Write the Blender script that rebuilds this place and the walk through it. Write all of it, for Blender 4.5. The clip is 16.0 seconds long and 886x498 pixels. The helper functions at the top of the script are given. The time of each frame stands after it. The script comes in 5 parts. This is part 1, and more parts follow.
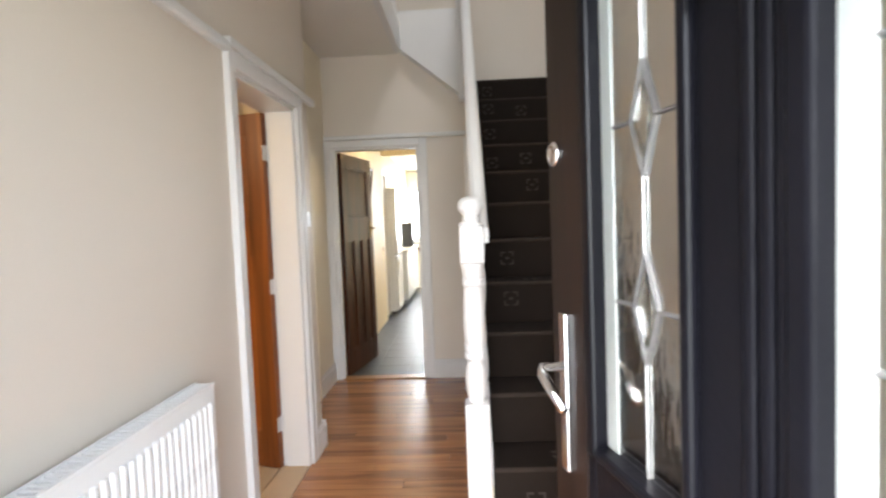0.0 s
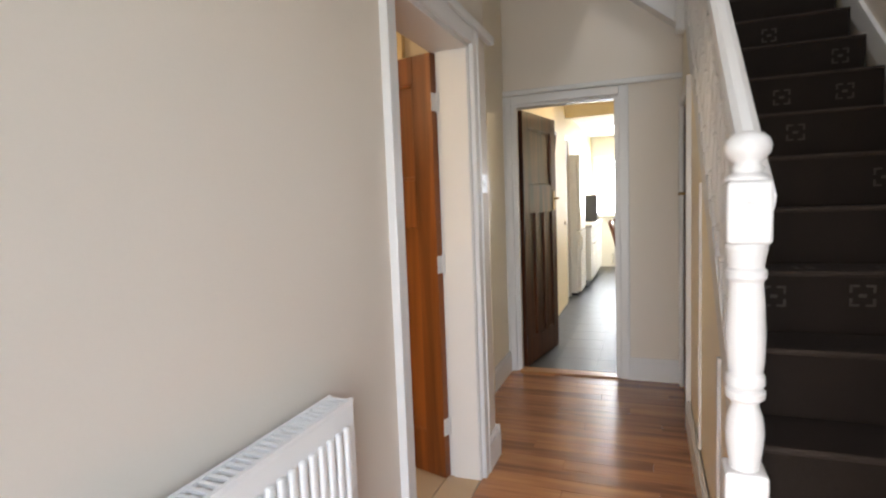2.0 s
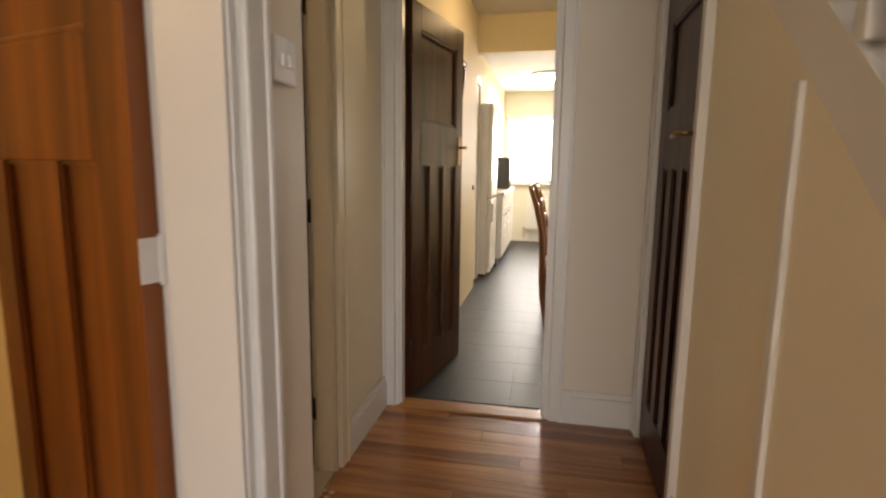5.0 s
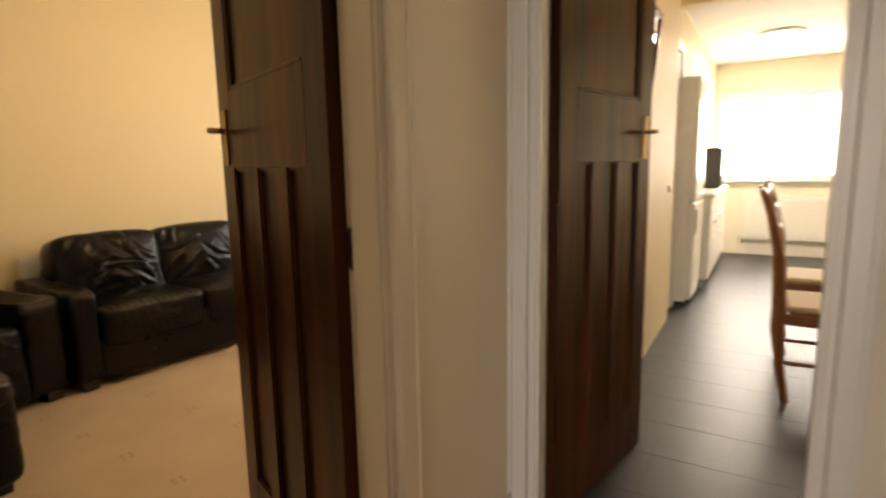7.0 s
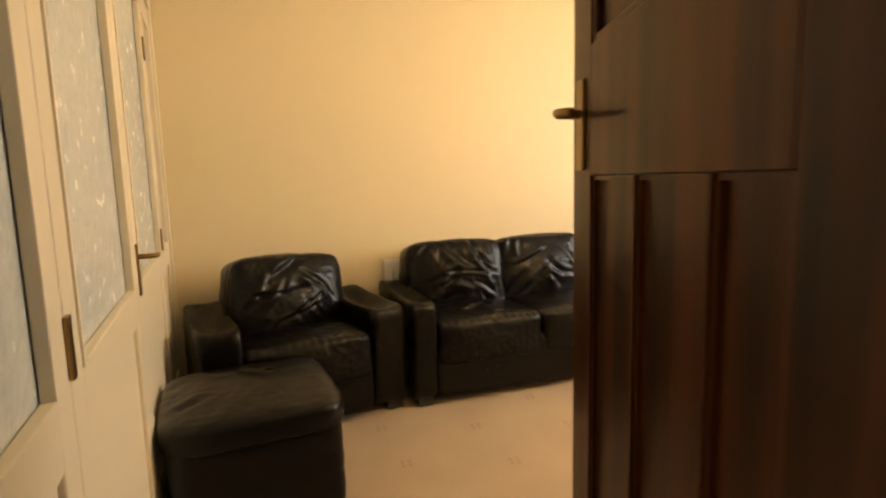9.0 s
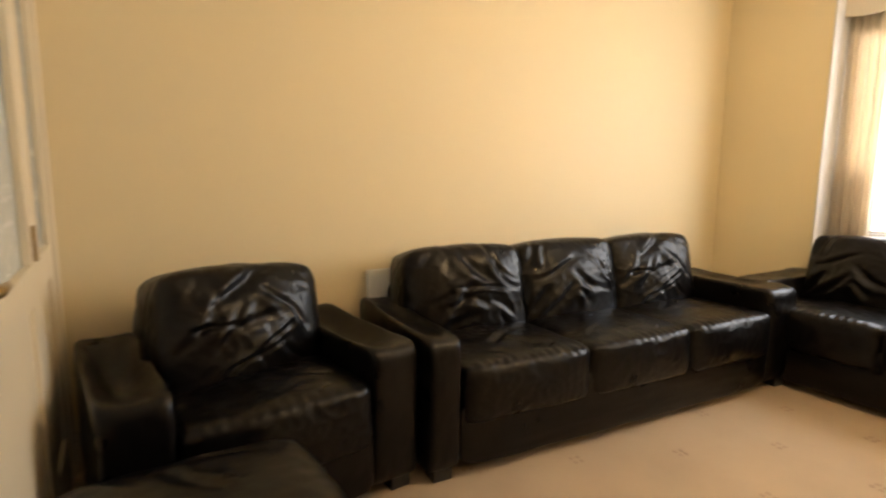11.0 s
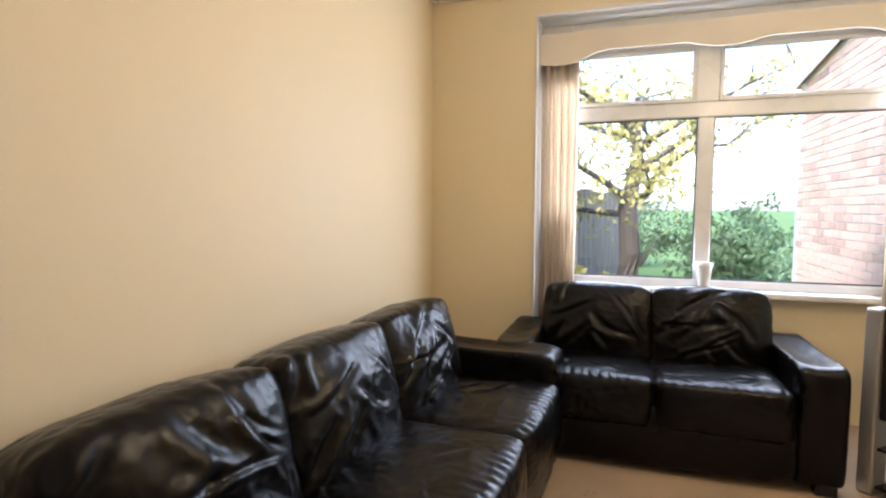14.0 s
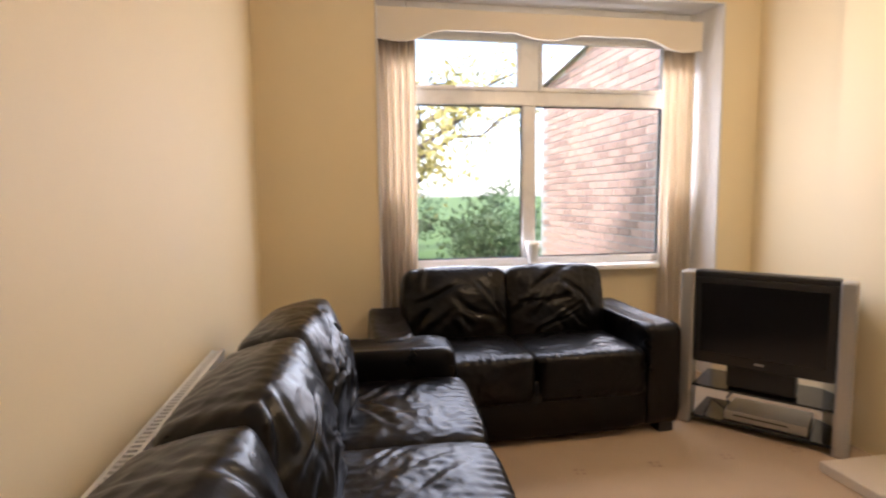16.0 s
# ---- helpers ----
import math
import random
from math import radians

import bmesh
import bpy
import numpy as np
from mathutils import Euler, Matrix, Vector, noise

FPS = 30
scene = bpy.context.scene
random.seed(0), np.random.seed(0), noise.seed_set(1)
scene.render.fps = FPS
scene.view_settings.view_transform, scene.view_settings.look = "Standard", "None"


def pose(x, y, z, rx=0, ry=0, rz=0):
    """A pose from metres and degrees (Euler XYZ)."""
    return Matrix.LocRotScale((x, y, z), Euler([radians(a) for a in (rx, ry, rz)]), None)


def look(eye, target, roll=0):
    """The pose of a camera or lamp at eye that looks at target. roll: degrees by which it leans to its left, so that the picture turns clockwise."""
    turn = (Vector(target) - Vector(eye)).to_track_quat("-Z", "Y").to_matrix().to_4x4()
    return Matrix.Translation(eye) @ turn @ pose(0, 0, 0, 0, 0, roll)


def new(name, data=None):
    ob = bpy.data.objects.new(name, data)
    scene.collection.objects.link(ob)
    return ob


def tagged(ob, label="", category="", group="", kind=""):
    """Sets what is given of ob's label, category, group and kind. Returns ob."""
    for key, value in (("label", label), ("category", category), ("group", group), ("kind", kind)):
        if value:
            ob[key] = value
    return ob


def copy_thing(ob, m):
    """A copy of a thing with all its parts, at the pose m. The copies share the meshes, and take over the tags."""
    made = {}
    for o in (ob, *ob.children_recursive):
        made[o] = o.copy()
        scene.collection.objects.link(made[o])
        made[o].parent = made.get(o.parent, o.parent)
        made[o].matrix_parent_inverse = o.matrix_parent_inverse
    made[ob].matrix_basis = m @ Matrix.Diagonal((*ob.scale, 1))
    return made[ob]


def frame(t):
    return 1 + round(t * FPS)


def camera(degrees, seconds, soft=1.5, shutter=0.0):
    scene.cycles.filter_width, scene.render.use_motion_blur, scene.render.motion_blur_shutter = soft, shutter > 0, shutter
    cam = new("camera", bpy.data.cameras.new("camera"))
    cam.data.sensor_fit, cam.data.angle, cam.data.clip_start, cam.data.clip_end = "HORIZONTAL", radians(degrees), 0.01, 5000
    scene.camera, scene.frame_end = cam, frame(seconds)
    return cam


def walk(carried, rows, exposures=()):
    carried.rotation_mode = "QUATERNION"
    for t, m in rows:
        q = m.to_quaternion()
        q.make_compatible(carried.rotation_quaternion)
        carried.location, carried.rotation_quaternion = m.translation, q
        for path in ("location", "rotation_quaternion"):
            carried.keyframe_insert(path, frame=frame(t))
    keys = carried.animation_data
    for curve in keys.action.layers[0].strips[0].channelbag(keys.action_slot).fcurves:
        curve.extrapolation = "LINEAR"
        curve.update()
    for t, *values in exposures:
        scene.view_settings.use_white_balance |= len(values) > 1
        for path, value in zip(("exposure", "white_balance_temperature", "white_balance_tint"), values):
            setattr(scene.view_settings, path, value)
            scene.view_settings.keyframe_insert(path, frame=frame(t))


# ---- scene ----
cam = camera(78.9, 16.0, soft=2.2, shutter=0.5)
PATH = [
    (0, (1.12, 0.928, 1.35), (1.032, 2.923, 1.243), -2.2),
    (0.5, (1.111, 1.036, 1.351), (0.788, 3.006, 1.227), -2.1),
    (1, (1.079, 1.192, 1.349), (0.556, 3.118, 1.214), -2.1),
    (1.5, (1.012, 1.367, 1.335), (0.351, 3.248, 1.184), -2.3),
    (2, (0.938, 1.546, 1.305), (0.224, 3.406, 1.131), -2.2),
    (2.5, (0.909, 1.731, 1.273), (0.193, 3.587, 1.065), -2.6),
    (3, (0.885, 1.946, 1.236), (0.248, 3.825, 0.985), -2.0),
    (3.5, (0.805, 2.165, 1.214), (0.327, 4.087, 0.933), -0.2),
    (3.7, (0.762, 2.283, 1.195), (0.341, 4.218, 0.92), -0.1),
    (5.8, (0.696, 3.443, 1.18), (0.316, 5.381, 0.864), 0.7),
    (6.3, (0.655, 3.695, 1.172), (0.075, 5.585, 0.866), -0.5),
    (7, (0.591, 4.021, 1.186), (-0.428, 5.715, 0.882), -1.1),
    (8, (0.325, 4.345, 1.183), (-1.245, 5.553, 0.906), -2.2),
    (8.6, (0.169, 4.46, 1.196), (-1.653, 5.243, 0.939), -1.6),
    (10.8, (-0.835, 4.423, 1.138), (-2.575, 5.372, 0.867), 0.2),
    (11, (-0.913, 4.445, 1.155), (-2.606, 5.473, 0.873), 0.5),
    (11.5, (-1.19, 4.463, 1.187), (-2.704, 5.739, 0.906), 1.5),
    (12, (-1.358, 4.524, 1.18), (-2.71, 5.982, 0.96), 1.4),
    (12.5, (-1.516, 4.611, 1.235), (-2.683, 6.219, 1.005), 1.9),
    (13, (-1.706, 4.717, 1.227), (-2.646, 6.47, 1.021), 1.6),
    (13.2, (-1.735, 4.735, 1.225), (-2.612, 6.522, 1.026), 1.2),
    (13.5, (-1.882, 4.804, 1.232), (-2.649, 6.639, 1.031), 0.8),
    (14, (-2.092, 4.914, 1.225), (-2.727, 6.805, 1.077), 0.2),
    (14.5, (-2.29, 4.985, 1.232), (-2.769, 6.923, 1.103), 0.3),
    (15, (-2.471, 5.016, 1.248), (-2.734, 6.992, 1.086), -0.2),
    (15.5, (-2.673, 5.069, 1.244), (-2.651, 7.059, 1.044), -0.7),
    (16, (-2.809, 5.128, 1.204), (-2.464, 7.089, 1.011), -0.6),
]
EXPOSURES = [(0, 2.7, 6250, 12), (2.5, 2.3, 6250, 13), (3.7, 2.05, 6450, 14), (6.0, 2.0, 8200, 18), (7.5, 2.33, 8350, 18), (8.6, 2.6, 8350, 17), (11, 2.47, 7000, 15), (12.5, 2.43, 5850, 12), (14, 2.27, 5600, 17), (16, 2.02, 6150, 24)]
walk(cam, [(t, look(eye, target, roll)) for t, eye, target, roll in PATH], EXPOSURES)


# ---- world and lights ----
world = bpy.data.worlds.new("World")
scene.world = world
world.use_nodes = True
wn = world.node_tree.nodes
sky = wn.new("ShaderNodeTexSky")
sky.sky_type, sky.sun_disc = "NISHITA", False
sky.sun_elevation, sky.sun_rotation = radians(38), radians(200)
sky.dust_density, sky.air_density = 1.5, 1.0
world.node_tree.links.new(sky.outputs[0], wn["Background"].inputs[0])
wn["Background"].inputs[1].default_value = 0.15
sun = new("sun", bpy.data.lights.new("sun", "SUN"))
sun.data.energy, sun.data.angle, sun.data.color = 2.6, radians(14), (1, 0.96, 0.9)
sun.matrix_world = look((0, 0, 20), (4.0, 9.0, 8.0))


def area_light(name, m, w, h, watts, color):
    l = bpy.data.lights.new(name, "AREA")
    l.shape, l.size, l.size_y, l.energy, l.color = "RECTANGLE", w, h, watts, color
    ob = new(name, l)
    ob.matrix_world = m
    return ob


def bulb_light(name, p, watts, color, r=0.05):
    l = bpy.data.lights.new(name, "POINT")
    l.energy, l.color, l.shadow_soft_size = watts, color, r
    ob = new(name, l)
    ob.location = p
    return ob


DAY = (0.92, 0.97, 1.0)
WARM = (1.0, 0.75, 0.41)
area_light("sky_light_kitchen_window", look((0.94, 11.86, 1.475), (0.94, 9, 1.475)), 1.84, 0.95, 13, DAY)
area_light("sky_light_lounge_window", look((-1.55, 8.50, 1.44), (-1.55, 6.5, 1.36)), 2.0, 1.15, 11, DAY)
area_light("sky_light_front_door", look((1.05, 0.2, 1.3), (0.95, 3.0, 1.1)), 1.0, 2.0, 12, DAY)
area_light("sky_light_landing", look((1.6, 3.4, 4.6), (1.5, 4.0, 2.0)), 0.8, 1.2, 4.5, DAY)
bulb_light("lounge_bulb", (-1.3, 6.5, 2.12), 6.9, WARM, 0.12)
bulb_light("front_room_bulb", (-1.4, 2.3, 2.1), 7, WARM, 0.08)
area_light("kitchen_ceiling_light", look((0.62, 10.25, 2.27), (0.62, 10.25, 0)), 0.32, 0.32, 8, (1.0, 0.97, 0.92))
# added warm fill for the front of the kitchen, with no fitting behind it
bulb_light("kitchen_front_fill", (0.55, 6.9, 2.25), 2.2, WARM, 0.06)


# ---- materials ----
def material(name, base, rough=0.6, metal=0.0, var=0.06, scale=6.0, fine=90.0, bump=0.15, bump_scale=None, coat=0.0, spec=0.5, vary=0.0):
    """Base colour with mottling at two scales and fine relief."""
    m = bpy.data.materials.new(name)
    m.use_nodes = True
    n, l = m.node_tree.nodes, m.node_tree.links
    b = n["Principled BSDF"]
    b.inputs["Metallic"].default_value = metal
    b.inputs["Coat Weight"].default_value = coat
    b.inputs["Specular IOR Level"].default_value = spec
    tc = n.new("ShaderNodeTexCoord")
    big, small = n.new("ShaderNodeTexNoise"), n.new("ShaderNodeTexNoise")
    big.inputs["Scale"].default_value, small.inputs["Scale"].default_value = scale, fine
    big.inputs["Detail"].default_value = small.inputs["Detail"].default_value = 5
    for t in (big, small):
        l.new(tc.outputs["Object"], t.inputs["Vector"])
    mix = n.new("ShaderNodeMix")
    mix.data_type = "RGBA"
    lo = [max(0, c * (1 - 2 * var)) for c in base[:3]] + [1]
    hi = [min(1, c * (1 + 2 * var)) for c in base[:3]] + [1]
    mix.inputs[6].default_value, mix.inputs[7].default_value = lo, hi
    add = n.new("ShaderNodeMath")
    add.operation = "MULTIPLY_ADD"
    add.inputs[1].default_value, add.inputs[2].default_value = 0.35, 0.0
    add2 = n.new("ShaderNodeMath")
    add2.operation = "MULTIPLY_ADD"
    add2.inputs[1].default_value = 0.65
    l.new(small.outputs["Fac"], add.inputs[0])
    l.new(big.outputs["Fac"], add2.inputs[0])
    l.new(add.outputs[0], add2.inputs[2])
    last = add2.outputs[0]
    if vary:
        info, ma = n.new("ShaderNodeObjectInfo"), n.new("ShaderNodeMath")
        ma.operation, ma.inputs[1].default_value = "MULTIPLY_ADD", vary
        l.new(info.outputs["Random"], ma.inputs[0])
        l.new(last, ma.inputs[2])
        last = ma.outputs[0]
    l.new(last, mix.inputs[0])
    l.new(mix.outputs[2], b.inputs["Base Color"])
    rr = n.new("ShaderNodeMapRange")
    rr.inputs["To Min"].default_value, rr.inputs["To Max"].default_value = max(0.02, rough - 0.08), min(1, rough + 0.08)
    l.new(big.outputs["Fac"], rr.inputs["Value"])
    l.new(rr.outputs[0], b.inputs["Roughness"])
    if bump:
        bp = n.new("ShaderNodeBump")
        bp.inputs["Strength"].default_value, bp.inputs["Distance"].default_value = bump, 0.004
        src = small
        if bump_scale:
            src = n.new("ShaderNodeTexNoise")
            src.inputs["Scale"].default_value, src.inputs["Detail"].default_value = bump_scale, 6
            l.new(tc.outputs["Object"], src.inputs["Vector"])
        l.new(src.outputs["Fac"], bp.inputs["Height"])
        l.new(bp.outputs[0], b.inputs["Normal"])
    return m


def wood(name, dark, light, rough=0.35, axis=2, grain=22.0, coat=0.2, vary=0.0, spec=0.5):
    """Straight-grained timber: noise drawn out along one axis."""
    m = bpy.data.materials.new(name)
    m.use_nodes = True
    n, l = m.node_tree.nodes, m.node_tree.links
    b = n["Principled BSDF"]
    b.inputs["Coat Weight"].default_value, b.inputs["Coat Roughness"].default_value = coat, 0.15
    b.inputs["Specular IOR Level"].default_value = spec
    tc, mp, tx, ramp = n.new("ShaderNodeTexCoord"), n.new("ShaderNodeMapping"), n.new("ShaderNodeTexNoise"), n.new("ShaderNodeValToRGB")
    sc = [grain, grain, grain]
    sc[axis] = grain * 0.06
    mp.inputs["Scale"].default_value = sc
    tx.inputs["Scale"].default_value, tx.inputs["Detail"].default_value, tx.inputs["Distortion"].default_value = 1.0, 8, 0.6
    l.new(tc.outputs["Object"], mp.inputs[0])
    l.new(mp.outputs[0], tx.inputs["Vector"])
    ramp.color_ramp.elements[0].position, ramp.color_ramp.elements[1].position = 0.3, 0.72
    ramp.color_ramp.elements[0].color, ramp.color_ramp.elements[1].color = (*dark, 1), (*light, 1)
    if vary:
        info, ma = n.new("ShaderNodeObjectInfo"), n.new("ShaderNodeMath")
        ma.operation, ma.inputs[1].default_value = "MULTIPLY_ADD", vary
        l.new(info.outputs["Random"], ma.inputs[0])
        l.new(tx.outputs["Fac"], ma.inputs[2])
        sb = n.new("ShaderNodeMath")
        sb.operation, sb.inputs[1].default_value = "SUBTRACT", vary * 0.5
        l.new(ma.outputs[0], sb.inputs[0])
        l.new(sb.outputs[0], ramp.inputs[0])
        vec = n.new("ShaderNodeVectorMath")
        vec.operation = "ADD"
        l.new(tc.outputs["Object"], vec.inputs[0])
        l.new(info.outputs["Random"], vec.inputs[1])
        l.new(vec.outputs[0], mp.inputs[0])
    else:
        l.new(tx.outputs["Fac"], ramp.inputs[0])
    l.new(ramp.outputs[0], b.inputs["Base Color"])
    b.inputs["Roughness"].default_value = rough
    bp = n.new("ShaderNodeBump")
    bp.inputs["Strength"].default_value, bp.inputs["Distance"].default_value = 0.12, 0.002
    l.new(tx.outputs["Fac"], bp.inputs["Height"])
    l.new(bp.outputs[0], b.inputs["Normal"])
    return m


def glow(name, color, strength):
    m = bpy.data.materials.new(name)
    m.use_nodes = True
    b = m.node_tree.nodes["Principled BSDF"]
    b.inputs["Base Color"].default_value = (*color, 1)
    b.inputs["Emission Color"].default_value = (*color, 1)
    b.inputs["Emission Strength"].default_value = strength
    return m


def clear_glass(name, rough=0.0, tint=(1, 1, 1), bump=0.0, bscale=60):
    m = bpy.data.materials.new(name)
    m.use_nodes = True
    n, l = m.node_tree.nodes, m.node_tree.links
    b = n["Principled BSDF"]
    b.inputs["Base Color"].default_value = (*tint, 1)
    b.inputs["Transmission Weight"].default_value = 1.0
    b.inputs["Roughness"].default_value, b.inputs["IOR"].default_value = rough, 1.45
    if bump:
        tx, bp = n.new("ShaderNodeTexNoise"), n.new("ShaderNodeBump")
        tx.inputs["Scale"].default_value = bscale
        bp.inputs["Strength"].default_value, bp.inputs["Distance"].default_value = bump, 0.01
        l.new(tx.outputs["Fac"], bp.inputs["Height"])
        l.new(bp.outputs[0], b.inputs["Normal"])
    return m


PAINT_HALL = material("hall_paint", (0.69, 0.615, 0.525), 0.55, var=0.025, scale=1.6, bump=0.06, fine=140)
PAINT_CREAM = material("hall_cream_paint", (0.80, 0.72, 0.57), 0.5, var=0.02, scale=1.6, bump=0.06, fine=140)
PAINT_LOUNGE = material("lounge_paint", (0.79, 0.665, 0.435), 0.6, var=0.025, scale=1.3, bump=0.08, fine=150)
PAINT_YELLOW = material("kitchen_cream_paint", (0.80, 0.68, 0.42), 0.6, var=0.03, scale=2)
PAINT_KITCHEN = material("kitchen_white_paint", (0.80, 0.78, 0.68), 0.55, var=0.02, scale=2)
CEILING = material("ceiling_paint", (0.74, 0.70, 0.64), 0.8, var=0.02, scale=2, bump=0.2)
GLOSS = material("white_gloss_paint", (0.68, 0.66, 0.635), 0.36, var=0.012, scale=9, fine=60, bump=0.012)
GLOSS_CREAM = material("cream_gloss_paint", (0.78, 0.69, 0.53), 0.36, var=0.015, scale=7, fine=60, bump=0.015)
RAD = material("radiator_enamel", (0.82, 0.81, 0.78), 0.3, var=0.015, scale=4, bump=0.03)
UPVC = material("white_upvc", (0.84, 0.84, 0.84), 0.28, var=0.015, bump=0.02)
CARPET = material("beige_carpet", (0.49, 0.375, 0.26), 0.95, var=0.10, scale=3.0, fine=320, bump=0.9, spec=0.1)
STAIR_CARPET = material("brown_stair_carpet", (0.020, 0.0145, 0.0115), 0.95, var=0.16, scale=9, fine=260, bump=0.9, spec=0.1)
MOTIF = material("pale_carpet_motif", (0.062, 0.053, 0.045), 0.95, var=0.25, scale=40, fine=300, bump=0.8, spec=0.1)
NOSING = material("paler_carpet_edge", (0.040, 0.030, 0.024), 0.95, var=0.3, scale=14, fine=260, bump=0.9, spec=0.1)
MOTIF_DARK = material("dull_carpet_motif", (0.41, 0.30, 0.22), 0.95, var=0.15, scale=30, fine=300, bump=0.8, spec=0.1)
VINYL = material("slate_grey_vinyl", (0.034, 0.036, 0.038), 0.42, var=0.3, scale=5, fine=40, bump=0.1, vary=0.08)
LAMINATE = wood("oak_laminate", (0.20, 0.075, 0.028), (0.45, 0.195, 0.07), 0.27, axis=0, grain=26, coat=0.15, vary=0.3)
OAK_STRIP = wood("oak_strip", (0.30, 0.13, 0.04), (0.5, 0.25, 0.09), 0.35, axis=0)
DOOR_ORANGE = wood("varnished_pine", (0.10, 0.024, 0.006), (0.34, 0.105, 0.022), 0.3, axis=2, grain=13, coat=0.3)
DOOR_DARK = wood("dark_stained_wood", (0.012, 0.0038, 0.0018), (0.095, 0.028, 0.008), 0.34, axis=2, grain=16, coat=0.05, spec=0.2)
CHAIR_WOOD = wood("red_brown_chair_wood", (0.17, 0.055, 0.022), (0.36, 0.13, 0.05), 0.3, axis=2, grain=24, coat=0.3)
BLACK_DOOR = material("black_door_paint", (0.003, 0.003, 0.0045), 0.34, var=0.15, bump=0.15, fine=70, spec=0.14)
BROWN_DOOR = wood("dark_brown_door_wood", (0.004, 0.0025, 0.002), (0.017, 0.009, 0.0065), 0.4, axis=2, coat=0.05, spec=0.2)
LEATHER = material("black_leather", (0.0028, 0.0023, 0.0023), 0.30, var=0.2, scale=7, fine=160, bump=0.2, bump_scale=60, spec=0.24)
FABRIC_BLACK = material("black_fabric", (0.010, 0.009, 0.008), 0.85, var=0.2, fine=240, bump=0.5, spec=0.2)
CHROME = material("chrome", (0.78, 0.78, 0.78), 0.14, 1.0, var=0.03, bump=0.0)
BRASS = material("worn_brass", (0.30, 0.19, 0.075), 0.33, 1.0, var=0.15, scale=20, bump=0.05)
SILVER = material("silver_plastic", (0.46, 0.45, 0.44), 0.35, 0.6, var=0.04, bump=0.04)
SCREEN = material("black_screen", (0.008, 0.008, 0.009), 0.16, var=0.05, bump=0.0)
BLACK_PLASTIC = material("black_plastic", (0.014, 0.014, 0.015), 0.4, var=0.1)
CURTAIN = material("cream_curtain_cloth", (0.82, 0.74, 0.62), 0.9, var=0.05, scale=8, fine=300, bump=0.5, spec=0.1)
PELMET = material("cream_pelmet_cloth", (0.74, 0.66, 0.53), 0.85, var=0.03, fine=250, bump=0.3)
GLASS = clear_glass("window_glass")
OBSCURE = material("frosted_obscure_glass", (0.62, 0.66, 0.64), 0.25, var=0.12, scale=22, fine=60, bump=0.9, bump_scale=30)
LEADED = clear_glass("bevelled_door_glass", 0.05, (0.95, 0.97, 0.95), 0.06, 20)
FROSTED = clear_glass("frosted_border_glass", 0.4, (0.58, 0.62, 0.60))
FROSTED.node_tree.nodes["Principled BSDF"].inputs["Transmission Weight"].default_value = 0.6
LEAD = material("lead_came", (0.30, 0.30, 0.30), 0.42, 0.8, var=0.1)
MIRROR = material("mirror_silver", (0.9, 0.9, 0.9), 0.03, 1.0, var=0.0, bump=0)
BLIND = material("white_blind_cloth", (0.86, 0.86, 0.84), 0.9, var=0.02, bump=0.1)


def let_light_through(m, color, share):
    """Makes a cloth pass on some of the light that falls on its far side."""
    n, l = m.node_tree.nodes, m.node_tree.links
    tr, mx = n.new("ShaderNodeBsdfTranslucent"), n.new("ShaderNodeMixShader")
    tr.inputs[0].default_value, mx.inputs[0].default_value = (*color, 1), share
    l.new(n["Principled BSDF"].outputs[0], mx.inputs[1])
    l.new(tr.outputs[0], mx.inputs[2])
    l.new(mx.outputs[0], n["Material Output"].inputs[0])


let_light_through(BLIND, (0.92, 0.92, 0.90), 0.7)
let_light_through(CURTAIN, (0.85, 0.76, 0.64), 0.45)
APPLIANCE = material("white_appliance_enamel", (0.80, 0.80, 0.78), 0.25, var=0.015, bump=0.03)
WORKTOP = material("pale_worktop", (0.55, 0.52, 0.46), 0.3, var=0.1, scale=40)
PORCELAIN = material("white_porcelain", (0.85, 0.85, 0.83), 0.12, var=0.01, bump=0)
BRICK = material("pale_red_brick", (0.42, 0.28, 0.215), 0.9, var=0.32, scale=8, fine=70, bump=0.6, vary=0.7)
MORTAR = material("grey_mortar", (0.66, 0.63, 0.59), 0.95, var=0.1, scale=10, bump=0.6)
RENDER = material("pebbledash_render", (0.60, 0.54, 0.43), 0.95, var=0.1, scale=5, fine=90, bump=0.9)
ROOFING = material("red_roof_tile", (0.20, 0.10, 0.075), 0.85, var=0.2, scale=6)
FENCE = wood("weathered_fence_wood", (0.16, 0.13, 0.11), (0.34, 0.29, 0.25), 0.85, axis=2, coat=0)
BARK = material("grey_bark", (0.095, 0.075, 0.06), 0.95, var=0.35, scale=14, fine=50, bump=1.0)
LEAF_YELLOW = material("yellow_green_leaf", (0.30, 0.27, 0.08), 0.6, var=0.3, scale=3, vary=0.3)
LEAF_GREEN = material("dark_green_leaf", (0.07, 0.12, 0.05), 0.6, var=0.3, scale=3)
GRASS = material("lawn_grass", (0.085, 0.15, 0.03), 0.95, var=0.25, scale=2, fine=120, bump=0.9)
CONCRETE = material("path_concrete", (0.34, 0.32, 0.29), 0.9, var=0.1, scale=3, fine=60, bump=0.5)
TILE_HEARTH = material("pale_stone_hearth", (0.62, 0.54, 0.44), 0.3, var=0.06, scale=5)
BULB = glow("warm_bulb_glass", (1.0, 0.75, 0.45), 2)
DAYLIGHT = glow("overcast_daylight", (0.93, 0.97, 1.0), 1.3)
TUBE = glow("lit_opal_dome", (1.0, 0.98, 0.94), 5)


